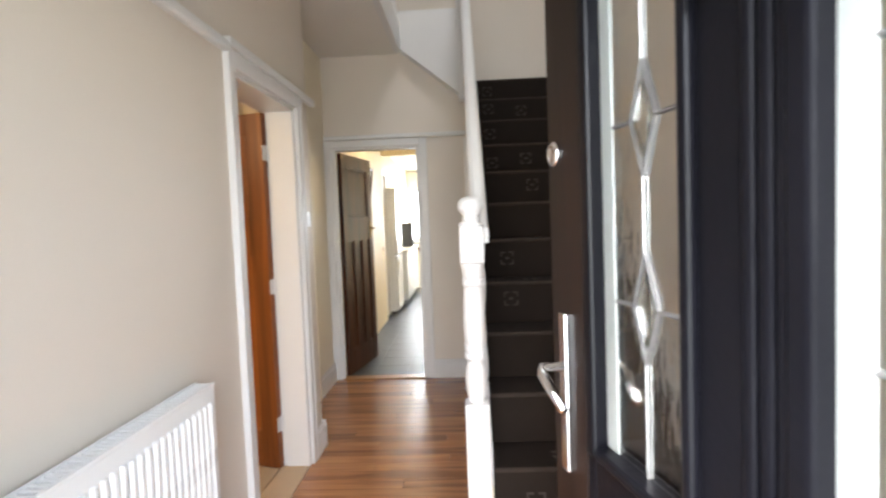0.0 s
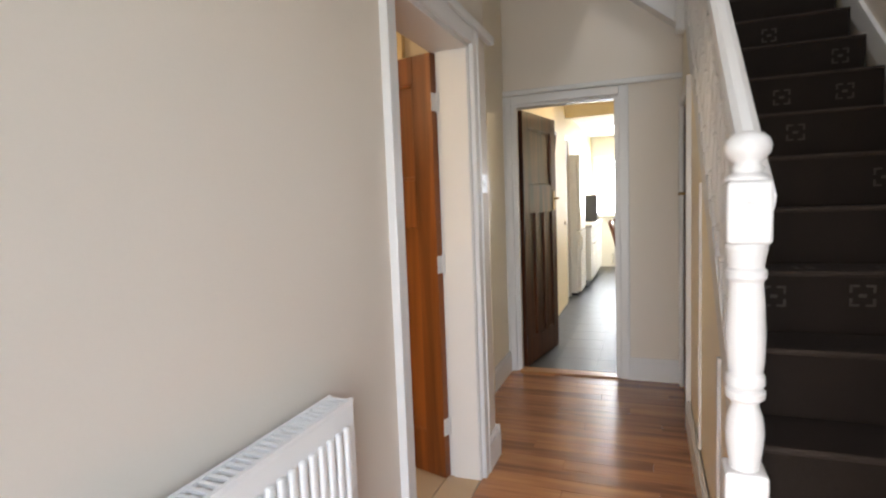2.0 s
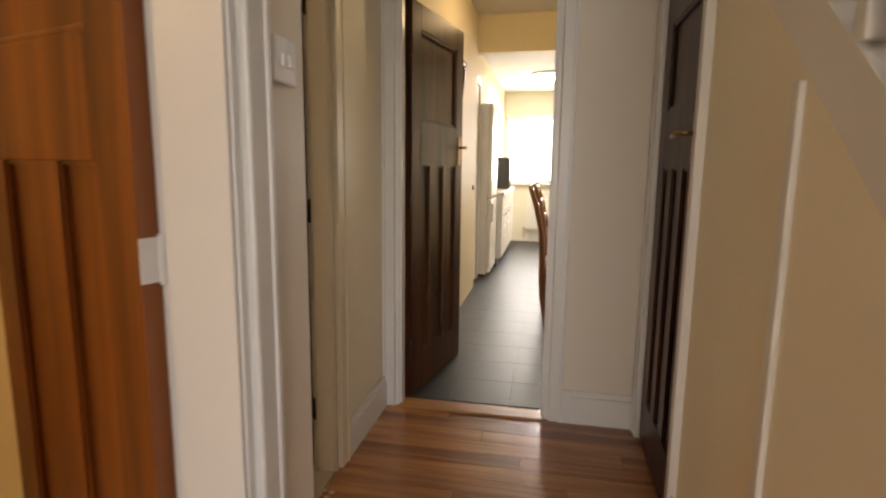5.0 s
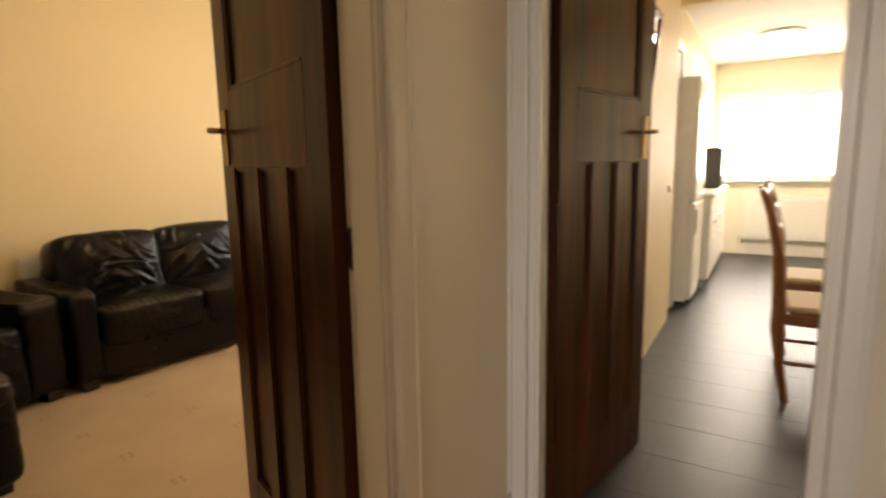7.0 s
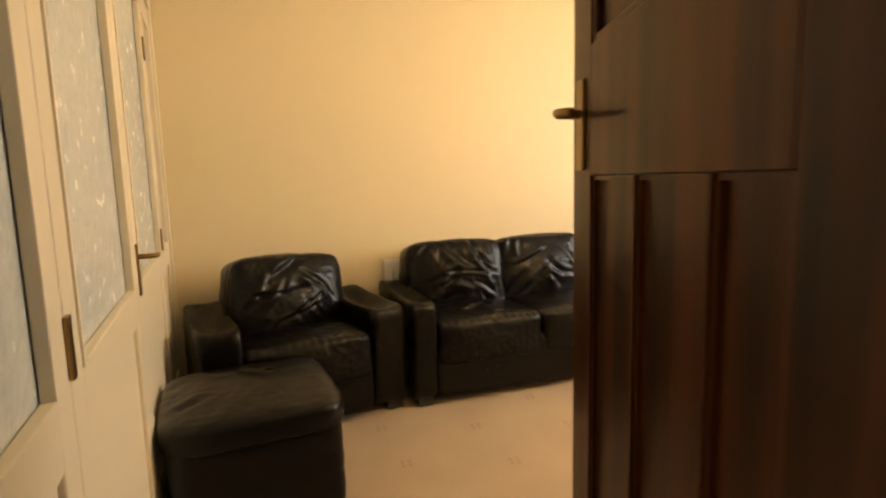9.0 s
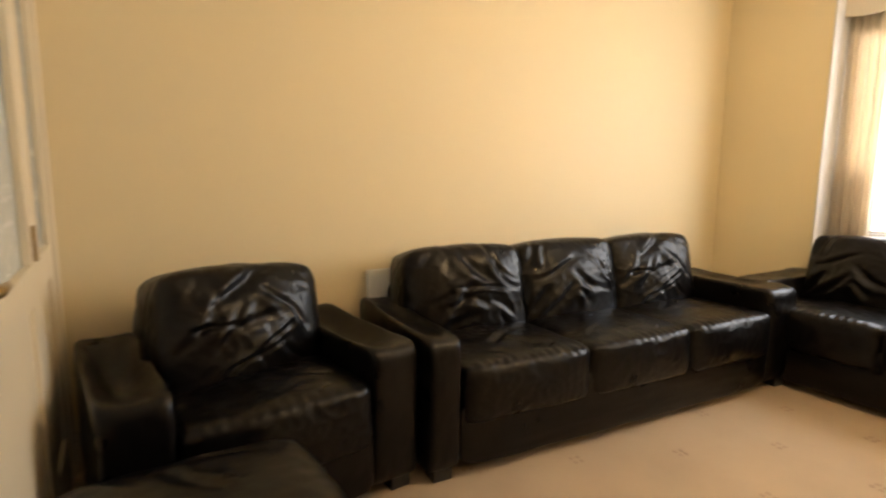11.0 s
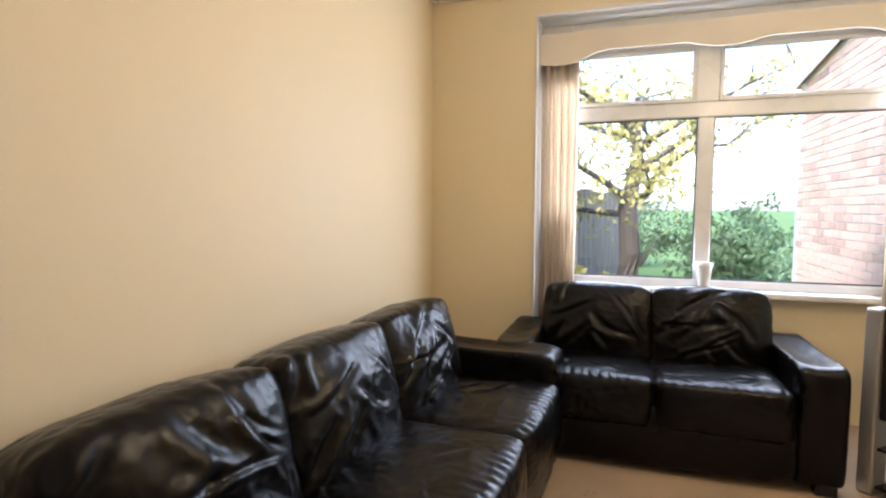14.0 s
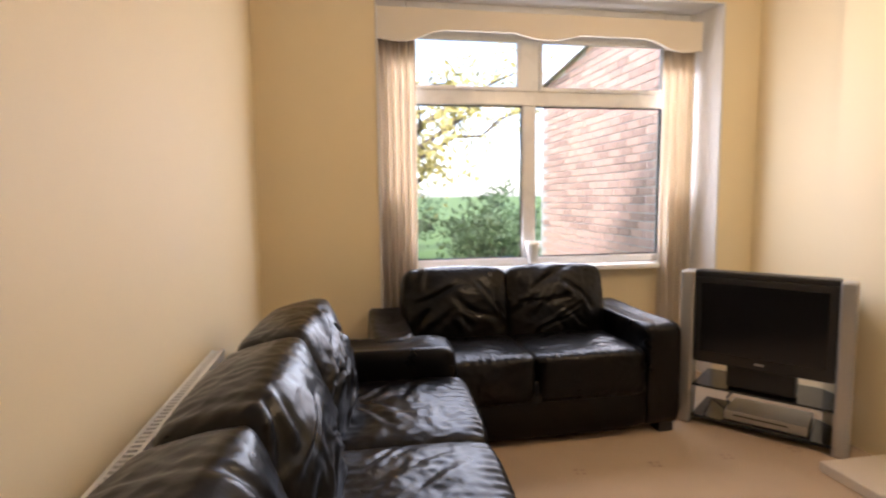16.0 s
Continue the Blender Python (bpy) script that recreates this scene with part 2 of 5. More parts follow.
# ---- mesh helpers ----
def link_mesh(name, bm, mat, smooth=False):
    me = bpy.data.meshes.new(name)
    bm.to_mesh(me)
    bm.free()
    me.materials.append(mat)
    if smooth:
        for p in me.polygons:
            p.use_smooth = True
    return new(name, me)


def part(name, bm, mat, parent, label="", smooth=False):
    ob = link_mesh(name, bm, mat, smooth)
    ob.parent = parent
    return tagged(ob, label) if label else ob


def thing(name, label, category, m=None, group=""):
    e = new(name)
    e.empty_display_size = 0.1
    if m is not None:
        e.matrix_basis = m
    return tagged(e, label, category, group)


def solid(name, bm, mat, label, category, m=None, kind="", group="", smooth=False):
    ob = link_mesh(name, bm, mat, smooth)
    if m is not None:
        ob.matrix_basis = m
    return tagged(ob, label, category, group, kind)


def structure(name, bm, mat, label, category):
    return solid(name, bm, mat, label, category, kind="structure")


def box(bm, x0, x1, y0, y1, z0, z1, bevel=0.0, seg=2):
    r = bmesh.ops.create_cube(bm, size=1)
    bmesh.ops.scale(bm, vec=(x1 - x0, y1 - y0, z1 - z0), verts=r["verts"])
    bmesh.ops.translate(bm, vec=((x0 + x1) / 2, (y0 + y1) / 2, (z0 + z1) / 2), verts=r["verts"])
    if bevel:
        es = list({e for v in r["verts"] for e in v.link_edges})
        bmesh.ops.bevel(bm, geom=es, offset=bevel, segments=seg, affect="EDGES", profile=0.5)
    return bm


def B(x0, x1, y0, y1, z0, z1, bevel=0.0, seg=2):
    return box(bmesh.new(), x0, x1, y0, y1, z0, z1, bevel, seg)


def lathe(bm, profile, seg=20, at=(0, 0, 0)):
    """A turned shape round the z axis from (radius, height) pairs."""
    rings = []
    for r, z in profile:
        rings.append([bm.verts.new((at[0] + r * math.cos(2 * math.pi * i / seg), at[1] + r * math.sin(2 * math.pi * i / seg), at[2] + z)) for i in range(seg)])
    for a, b in zip(rings, rings[1:]):
        for i in range(seg):
            bm.faces.new((a[i], a[(i + 1) % seg], b[(i + 1) % seg], b[i]))
    bm.faces.new(rings[0][::-1])
    bm.faces.new(rings[-1])
    return bm


def tube(bm, pts, r, seg=8):
    """A round bar along points; r is one radius or a radius for each point."""
    pts = [Vector(p) for p in pts]
    rings = []
    for i, p in enumerate(pts):
        d = (pts[min(i + 1, len(pts) - 1)] - pts[max(i - 1, 0)]).normalized()
        q = d.to_track_quat("Z", "Y")
        rad = r[i] if isinstance(r, (list, tuple)) else r
        rings.append([bm.verts.new(p + q @ Vector((rad * math.cos(2 * math.pi * k / seg), rad * math.sin(2 * math.pi * k / seg), 0))) for k in range(seg)])
    for a, b in zip(rings, rings[1:]):
        for k in range(seg):
            bm.faces.new((a[k], a[(k + 1) % seg], b[(k + 1) % seg], b[k]))
    bm.faces.new(rings[0][::-1])
    bm.faces.new(rings[-1])
    return bm


def prism(bm, outline, axis, a, b):
    """A flat outline drawn out from a to b along an axis (0 x, 1 y, 2 z)."""
    def at(p, h):
        q = list(p)
        q.insert(axis, h)
        return bm.verts.new(q)
    lo, hi = [at(p, a) for p in outline], [at(p, b) for p in outline]
    n = len(outline)
    for i in range(n):
        bm.faces.new((lo[i], lo[(i + 1) % n], hi[(i + 1) % n], hi[i]))
    bm.faces.new(lo[::-1])
    bm.faces.new(hi)
    bmesh.ops.recalc_face_normals(bm, faces=bm.faces[:])
    return bm


def skirting(name, x0, x1, y0, y1, mat=GLOSS, h=0.16):
    bm = B(x0, x1, y0, y1, 0, h - 0.03)
    g = 0.006
    box(bm, x0 + (g if x1 - x0 < 0.1 else 0), x1 - (g if x1 - x0 < 0.1 else 0), y0 + (g if y1 - y0 < 0.1 else 0), y1 - (g if y1 - y0 < 0.1 else 0), h - 0.03, h, 0.003)
    return structure(name, bm, mat, "white gloss painted skirting board along the wall", "skirting")


# ---- setting: hall ----
H = 2.75
tagged_floor = structure("floor_hall", B(-0.17, 2.0, 1.02, 5.5, -0.12, -0.012), MORTAR, "hall floor laid with warm oak laminate boards", "floor")


def wall(name, boxes, mat, label):
    bm = bmesh.new()
    for b in boxes:
        box(bm, *b)
    return structure(name, bm, mat, label, "wall")


wall("wall_hall_left", [(0.03, 0.20, 1.16, 3.09, -0.05, H), (0.03, 0.20, 3.09, 3.87, 1.99, H), (0.03, 0.20, 3.87, 4.12, -0.05, H),
                        (-0.17, 0.03, 4.02, 4.12, -0.05, H)], PAINT_HALL, "beige painted hall wall with a doorway")
wall("wall_hall_back_left", [(-0.17, -0.06, 4.12, 4.89, 1.99, H), (-0.17, -0.06, 4.89, 5.5, -0.05, H)], PAINT_CREAM, "cream painted hall wall with the lounge doorway")
wall("wall_hall_end", [(-0.17, 0.0, 5.5, 5.6, -0.05, H), (0.0, 0.75, 5.5, 5.6, 1.99, H), (0.75, 2.09, 5.5, 5.6, -0.05, H)], PAINT_HALL, "beige painted end wall with the kitchen doorway")
wall("wall_hall_right", [(1.97, 2.09, 1.16, 6.2, -0.05, 5.2)], PAINT_HALL, "pale painted stair wall")
wall("wall_front", [(0.03, 0.56, 1.02, 1.16, -0.05, H), (1.60, 2.09, 1.02, 1.16, -0.05, H), (0.56, 1.60, 1.02, 1.16, 2.1, H), (0.03, 2.09, 1.02, 1.16, H, 5.2)], PAINT_HALL,
     "painted front wall around the entrance")
wall("wall_landing", [(0.5, 1.97, 6.1, 6.2, 2.3, 5.2)], PAINT_HALL, "pale painted wall above the stairs")
wall("wall_upper_left", [(-0.17, -0.05, 1.28, 6.2, H + 0.15, 5.2), (-0.05, 0.5, 6.1, 6.2, H + 0.15, 5.2)], PAINT_HALL, "pale painted upstairs landing wall")
structure("ceiling_hall", B(-0.17, 0.61, 1.16, 5.5, H, H + 0.15), CEILING, "white painted hall ceiling", "ceiling")
structure("ceiling_landing", B(-0.17, 2.09, 1.02, 6.2, 5.2, 5.3), CEILING, "white painted upstairs ceiling", "ceiling")
structure("ceiling_entrance", B(0.61, 1.97, 1.16, 1.9, H, H + 0.15), CEILING, "white painted ceiling over the entrance", "ceiling")
bm = prism(bmesh.new(), [(0.61, H + 0.02), (1.15, 2.34), (1.15, 3.05), (0.61, 3.05)], 1, 5.36, 5.5)
structure("stair_bulkhead", bm, GLOSS, "white painted sloping underside of the upper stairs", "bulkhead")
structure("landing_fascia", B(0.59, 0.64, 1.9, 5.36, H - 0.03, H + 0.2, 0.006), GLOSS, "white painted edge board of the landing", "fascia")

# picture rail and small ceiling hatch trim
bm = B(0.20, 0.235, 1.28, 3.02, 2.035, 2.075, 0.008)
box(bm, 0.20, 0.235, 3.02, 4.19, 2.06, 2.10, 0.008)
structure("trim_picture_rail", bm, GLOSS, "white painted picture rail", "rail")
structure("trim_picture_rail_end", B(-0.06, 1.15, 5.468, 5.5, 2.055, 2.09, 0.008), GLOSS, "painted picture rail above the kitchen doorway", "rail")


def architrave(name, axis, at, a, b, h, side, w=0.07, d=0.022, mat=GLOSS):
    """Moulded boards round an opening in a wall across the axis; side +1 or -1 is the way they stand proud."""
    bm = bmesh.new()
    lo, hi = (at, at + d) if side > 0 else (at - d, at)
    for u0, u1, z0, z1 in ((a - w, a, 0, h + w), (b, b + w, 0, h + w), (a, b, h, h + w)):
        if axis == 0:
            box(bm, lo, hi, u0, u1, z0, z1, 0.006)
        else:
            box(bm, u0, u1, lo, hi, z0, z1, 0.006)
    for u0, u1 in ((a - w - 0.003, a - w + 0.014), (b + w - 0.014, b + w + 0.003)):
        if axis == 0:
            box(bm, lo - 0.005, hi + 0.005, u0, u1, 0, h + w, 0.004)
        else:
            box(bm, u0, u1, lo - 0.005, hi + 0.005, 0, h + w, 0.004)
    return structure(name, bm, mat, "moulded white gloss door surround", "architrave")


def lining(name, x0, x1, y0, y1, h, axis, mat=GLOSS, stop=True):
    """Boards that line a doorway, with a door stop."""
    t = 0.022
    bm = bmesh.new()
    if axis == 0:
        for a, b in ((y0, y0 + t), (y1 - t, y1)):
            box(bm, x0, x1, a, b, 0, h, 0.002)
        box(bm, x0, x1, y0 + t, y1 - t, h - t, h, 0.002)
        for a, b in ((y0 + t, y0 + t + 0.012), (y1 - t - 0.012, y1 - t)):
            box(bm, x0 + 0.045, x1 - 0.004, a, b, 0, h - t)
    else:
        for a, b in ((x0, x0 + t), (x1 - t, x1)):
            box(bm, a, b, y0, y1, 0, h, 0.002)
        box(bm, x0 + t, x1 - t, y0, y1, h - t, h, 0.002)
        for a, b in ((x0 + t, x0 + t + 0.012), (x1 - t - 0.012, x1 - t)):
            box(bm, a, b, y0 + 0.004, y1 - 0.045, 0, h - t)
    return structure(name, bm, mat, "white gloss painted door lining", "door frame")


architrave("trim_architrave_front_room", 0, 0.20, 3.09, 3.87, 1.99, 1)
lining("trim_lining_front_room", 0.028, 0.203, 3.088, 3.872, 1.992, 0)
architrave("trim_architrave_lounge", 0, -0.06, 4.195, 4.89, 1.99, 1, mat=GLOSS_CREAM)
lining("trim_lining_lounge", -0.172, -0.057, 4.118, 4.892, 1.992, 0, mat=GLOSS_CREAM)
architrave("trim_architrave_kitchen", 1, 5.5, 0.0, 0.75, 1.99, -1, w=0.06)
lining("trim_lining_kitchen", -0.002, 0.752, 5.497, 5.602, 1.992, 1)
structure("threshold_kitchen", B(0.02, 0.73, 5.47, 5.57, 0, 0.012, 0.004), OAK_STRIP, "oak threshold strip in the kitchen doorway", "threshold")
structure("threshold_front_room", B(0.04, 0.2, 3.11, 3.85, -0.012, 0.006, 0.003), CARPET, "carpet edge in the front room doorway", "threshold")

skirting("baseboard_hall_left", 0.20, 0.222, 1.28, 3.018)
skirting("baseboard_hall_pier", 0.20, 0.222, 3.944, 4.12)
skirting("baseboard_hall_step", -0.034, 0.222, 4.12, 4.142)
skirting("baseboard_hall_back", -0.06, -0.04, 4.965, 5.478)
skirting("baseboard_hall_end", 0.813, 1.148, 5.478, 5.5)
skirting("baseboard_stair_side", 1.128, 1.15, 2.95, 4.72)

# ---- stairs ----
RISE, GOING, Y0 = 0.205, 0.244, 2.66


def staircase():
    s = thing("staircase", "steep straight stairs covered in worn dark brown patterned carpet", "stairs")
    pale = bmesh.new()
    for k in range(1, 13):
        y = Y0 + GOING * (k - 1)
        deep = 0.75 if k == 12 else GOING + 0.02
        bm = B(1.19, 1.95, y, y + deep, RISE * k - 0.215 if k > 1 else 0, RISE * k, 0.018, 3)
        part("step", bm, STAIR_CARPET, s)
        part("nosing", tube(bmesh.new(), [(1.195, y + 0.006, RISE * k - 0.006), (1.945, y + 0.006, RISE * k - 0.006)], 0.010, 8), NOSING, s, "paler carpet edge along the step")
        rnd = random.Random(k)
        for j in range(3):
            if rnd.random() < 0.45:
                continue
            cx, cz = 1.32 + j * 0.25 + rnd.uniform(-0.03, 0.03), RISE * k - 0.10 + rnd.uniform(-0.03, 0.03)
            bm = pale
            for dx, dz in ((-0.022, -0.022), (0.022, -0.022), (-0.022, 0.022), (0.022, 0.022)):
                for ex, ez, w, h in ((0.010, 0, 0.004, 0.013), (0, 0.010, 0.013, 0.004)):
                    sx, sz = (1 if dx > 0 else -1), (1 if dz > 0 else -1)
                    u, v = cx + dx + sx * ex, cz + dz + sz * ez
                    box(bm, u - w, u + w, y - 0.0025, y + 0.001, v - h, v + h)
            box(bm, cx - 0.011, cx + 0.011, y - 0.0025, y + 0.001, cz - 0.006, cz + 0.006)
            bm = pale
            yy, xx = y + 0.12, cx + 0.11
            for dx, dy in ((-0.022, -0.022), (0.022, -0.022), (-0.022, 0.022), (0.022, 0.022)):
                box(bm, xx + dx - 0.011, xx + dx + 0.011, yy + dy - 0.004, yy + dy + 0.004, RISE * k, RISE * k + 0.002)
                box(bm, xx + dx - 0.004, xx + dx + 0.004, yy + dy - 0.011, yy + dy + 0.011, RISE * k, RISE * k + 0.0025)
    tagged(part("carpet_motifs", pale, MOTIF, s, "pale woven leaf motifs"), kind="stuff")
    sl = RISE / GOING
    for x0, x1, nm in ((1.15, 1.19, "outer_string"), (1.95, 1.97, "wall_string")):
        a = Y0 + 0.24
        b = 5.36
        za, zb = 0.205 + (a - Y0) * sl, 0.205 + (b - Y0) * sl
        if nm == "wall_string":
            a, za = Y0 - 0.05, 0.16
        part(nm, prism(bmesh.new(), [(a, max(0, za - 0.06)), (b, zb - 0.06), (b, zb + 0.085), (a, za + 0.085)], 0, x0, x1), GLOSS, s, "white gloss painted stair string")
    return s


staircase()
SL = RISE / GOING


def string_z(y):
    return 0.205 + (y - Y0) * SL


# panelled wall under the stairs with the cupboard opening
bm = bmesh.new()
prism(bm, [(2.9, 0), (4.78, 0), (4.78, string_z(4.78) - 0.061), (2.9, string_z(2.9) - 0.061)], 0, 1.152, 1.19)
prism(bm, [(4.78, 1.86), (5.40, 1.86), (5.40, string_z(5.36) - 0.061), (4.78, string_z(4.78) - 0.061)], 0, 1.152, 1.19)
box(bm, 1.152, 1.19, 5.40, 5.5, 0, 2.3)
structure("wall_under_stairs", bm, PAINT_CREAM, "cream painted panelling under the stairs", "wall")
bm = bmesh.new()
for y in (3.42, 4.1):
    box(bm, 1.14, 1.153, y, y + 0.035, 0.16, string_z(y) - 0.07, 0.004)
structure("trim_under_stairs_batten", bm, GLOSS, "white painted upright batten", "trim")
architrave("trim_architrave_cupboard", 0, 1.152, 4.78, 5.40, 1.86, -1, w=0.06)


def turned_baluster():
    """A slim turned stair spindle, 0.80 m tall."""
    bm = B(-0.019, 0.019, -0.019, 0.019, 0, 0.10, 0.004)
    lathe(bm, [(0.017, 0.10), (0.021, 0.112), (0.013, 0.125), (0.019, 0.145), (0.021, 0.18), (0.017, 0.26), (0.012, 0.35), (0.017, 0.362),
               (0.012, 0.378), (0.016, 0.40), (0.012, 0.42), (0.018, 0.50), (0.021, 0.56), (0.018, 0.61), (0.012, 0.635), (0.020, 0.65), (0.014, 0.665), (0.018, 0.68)], 12)
    box(bm, -0.019, 0.019, -0.019, 0.019, 0.68, 0.84, 0.004)
    return bm


def balustrade():
    b = thing("stair_balustrade", "white gloss stair balustrade with turned newel post and spindles", "balustrade")
    bm = B(-0.044, 0.044, -0.044, 0.044, -0.13, 0.55, 0.008)
    prof = [(0.038, 0.55), (0.040, 0.565), (0.047, 0.60), (0.050, 0.635), (0.046, 0.67), (0.036, 0.695), (0.036, 0.705), (0.050, 0.715), (0.052, 0.73), (0.044, 0.738), (0.050, 0.746),
            (0.050, 0.764), (0.044, 0.772), (0.048, 0.80), (0.050, 0.86), (0.046, 0.94), (0.042, 0.975), (0.051, 0.985), (0.051, 1.0), (0.044, 1.008), (0.048, 1.03), (0.053, 1.05), (0.053, 1.06)]
    lathe(bm, [(r * 0.80, z) for r, z in prof], 28)
    part("newel_shaft", bm, GLOSS, b, smooth=False).location = (1.138, 2.88, 0.13)
    nb = B(-0.044, 0.044, -0.044, 0.044, 1.06, 1.195, 0.009, 3)
    part("newel_block", nb, GLOSS, b).location = (1.138, 2.88, 0.13)
    cap = lathe(bmesh.new(), [(0.052, 0), (0.052, 0.012), (0.036, 0.022), (0.033, 0.03), (0.040, 0.036), (0.030, 0.048), (0.040, 0.062), (0.052, 0.08), (0.055, 0.10), (0.050, 0.12), (0.036, 0.136), (0.012, 0.144)], 28)
    part("newel_cap", cap, GLOSS, b, "rounded turned cap", smooth=True).matrix_basis = pose(1.138, 2.88, 1.325) @ Matrix.Diagonal((0.86, 0.86, 0.74, 1))
    part("screw_cover", lathe(bmesh.new(), [(0.012, 0), (0.012, 0.004), (0.006, 0.006)], 14), GLOSS, b).matrix_basis = pose(1.138, 2.836, 1.27, 90)
    # handrail
    y1 = 5.3
    zr = lambda y: 1.29 + (y - 2.93) * SL
    sec = [(-0.03, -0.03), (0.03, -0.03), (0.034, 0.0), (0.028, 0.024), (0.012, 0.034), (-0.012, 0.034), (-0.028, 0.024), (-0.034, 0.0)]
    bm = bmesh.new()
    a = [bm.verts.new((1.17 + p[0], 2.93, zr(2.93) + p[1])) for p in sec]
    c = [bm.verts.new((1.17 + p[0], y1, zr(y1) + p[1])) for p in sec]
    for i in range(len(sec)):
        j = (i + 1) % len(sec)
        bm.faces.new((a[i], a[j], c[j], c[i]))
    bm.faces.new(a[::-1]), bm.faces.new(c)
    part("handrail", bm, GLOSS, b)
    proto = None
    y = 3.03
    while y < 5.25:
        z = string_z(y) + 0.085
        if proto is None:
            proto = part("spindle", turned_baluster(), GLOSS, b)
            ob = proto
        else:
            ob = new("spindle", proto.data)
            ob.parent = b
        ob.location = (1.17, y, z)
        ob.scale = (1, 1, (zr(y) - 0.02 - z) / 0.84)
        y += 0.115
    part("upper_newel", B(1.10, 1.19, 5.27, 5.36, 2.3, 3.6, 0.008), GLOSS, b)
    return b


balustrade()


def landing_balustrade():
    b = thing("landing_balustrade", "white painted landing balustrade with upright spindles", "balustrade")
    part("handrail", B(0.59, 0.65, 1.9, 5.36, H + 0.98, H + 1.04, 0.012), GLOSS, b)
    me = None
    for i in range(27):
        if me is None:
            ob = part("spindle", turned_baluster(), GLOSS, b)
            me = ob.data
        else:
            ob = new("spindle", me)
            ob.parent = b
        ob.location = (0.615, 2.0 + i * 0.125, H + 0.2)
        ob.scale = (1, 1, 0.93)
    return b


landing_balustrade()


# ---- doors ----
def panel_door(name, label, w, h, mat, m, handle="brass", side=1, tilt=0.0):
    """A 1930s door: one tall panel over three narrow ones. Local x runs from the hinge edge, z up."""
    d = tagged(thing(name, label, "door", m), kind="structure")
    t, st, rail = 0.02, 0.105, 1.19
    part("stile", B(0, st, -t, t, 0.006, h, 0.002), mat, d)
    part("stile", B(w - st, w, -t, t, 0.006, h, 0.002), mat, d)
    for nm, z0, z1 in (("bottom_rail", 0.006, 0.21), ("lock_rail", rail, rail + 0.22), ("top_rail", h - 0.12, h)):
        part(nm, B(st, w - st, -t, t, z0, z1, 0.002), mat, d)
    mid = (w - 2 * st - 2 * 0.075) / 3
    for i in range(3):
        x = st + i * (mid + 0.075)
        if i < 2:
            part("muntin", B(x + mid, x + mid + 0.075, -t, t, 0.21, rail, 0.002), mat, d)
        bm = B(x, x + mid, -0.006, 0.006, 0.21, rail)
        for s in (-1, 1):
            for a, b in ((x, x + 0.008), (x + mid - 0.008, x + mid)):
                box(bm, a, b, s * 0.008 if s > 0 else -0.014, 0.014 if s > 0 else -0.008, 0.21, rail)
            box(bm, x, x + mid, s * 0.008 if s > 0 else -0.014, 0.014 if s > 0 else -0.008, rail - 0.008, rail)
            box(bm, x, x + mid, s * 0.008 if s > 0 else -0.014, 0.014 if s > 0 else -0.008, 0.21, 0.218)
        part("lower_panel", bm, mat, d)
    part("upper_panel", B(st, w - st, -0.006, 0.006, rail + 0.22, h - 0.12), mat, d)
    bm = bmesh.new()
    for s in (-1, 1):
        y0, y1 = sorted((s * 0.006, s * 0.017))
        for a, b, z0, z1 in ((st, st + 0.014, rail + 0.22, h - 0.12), (w - st - 0.014, w - st, rail + 0.22, h - 0.12), (st + 0.014, w - st - 0.014, rail + 0.22, rail + 0.234), (st + 0.014, w - st - 0.014, h - 0.134, h - 0.12)):
            box(bm, a, b, y0, y1, z0, z1, 0.004)
    part("panel_moulding", bm, mat, d)
    hm = BRASS
    hinge_mat = mat if mat is DOOR_DARK else GLOSS
    hx, hz = w - 0.055, 1.30
    for s in (-1, 1):
        bm = B(hx - 0.02, hx + 0.02, *sorted((s * t, s * (t + 0.006))), hz - 0.10, hz + 0.06, 0.002)
        pl = part("handle_plate", bm, hm, d, "aged brass handle plate")
        bm = tube(bmesh.new(), [(hx, s * t, hz), (hx, s * (t + 0.045), hz), (hx - 0.02, s * (t + 0.05), hz), (hx - 0.10, s * (t + 0.048), hz - 0.006)], [0.009, 0.008, 0.009, 0.007], 10)
        part("lever", bm, hm, d, "aged brass lever", smooth=True)
    for z in (0.25, 1.02, 1.75):
        bm = tube(bmesh.new(), [(-0.004, side * t, z - 0.045), (-0.004, side * t, z + 0.045)], 0.007, 8)
        box(bm, -0.002, 0.0, -t, t, z - 0.04, z + 0.04)
        part("hinge", bm, hinge_mat, d, "painted-over steel hinge")
    return d


panel_door("door_front_room", "open varnished orange-brown wooden panel door", 0.735, 1.965, DOOR_ORANGE, pose(0.045, 3.83, 0, 0, 0, 163), side=-1)
panel_door("door_lounge", "open dark-stained wooden panel door with lever handle", 0.73, 1.965, DOOR_DARK, pose(-0.155, 4.858, 0, 0, 0, 158.5), side=-1)
panel_door("door_kitchen", "open dark-stained wooden panel door into the kitchen", 0.70, 1.965, DOOR_DARK, pose(0.035, 5.60, 0, 0, 0, 79), side=-1)
panel_door("door_cupboard", "closed dark-stained wooden door under the stairs", 0.61, 1.85, DOOR_DARK, pose(1.172, 5.395, 0, 0, 0, -90), side=1)


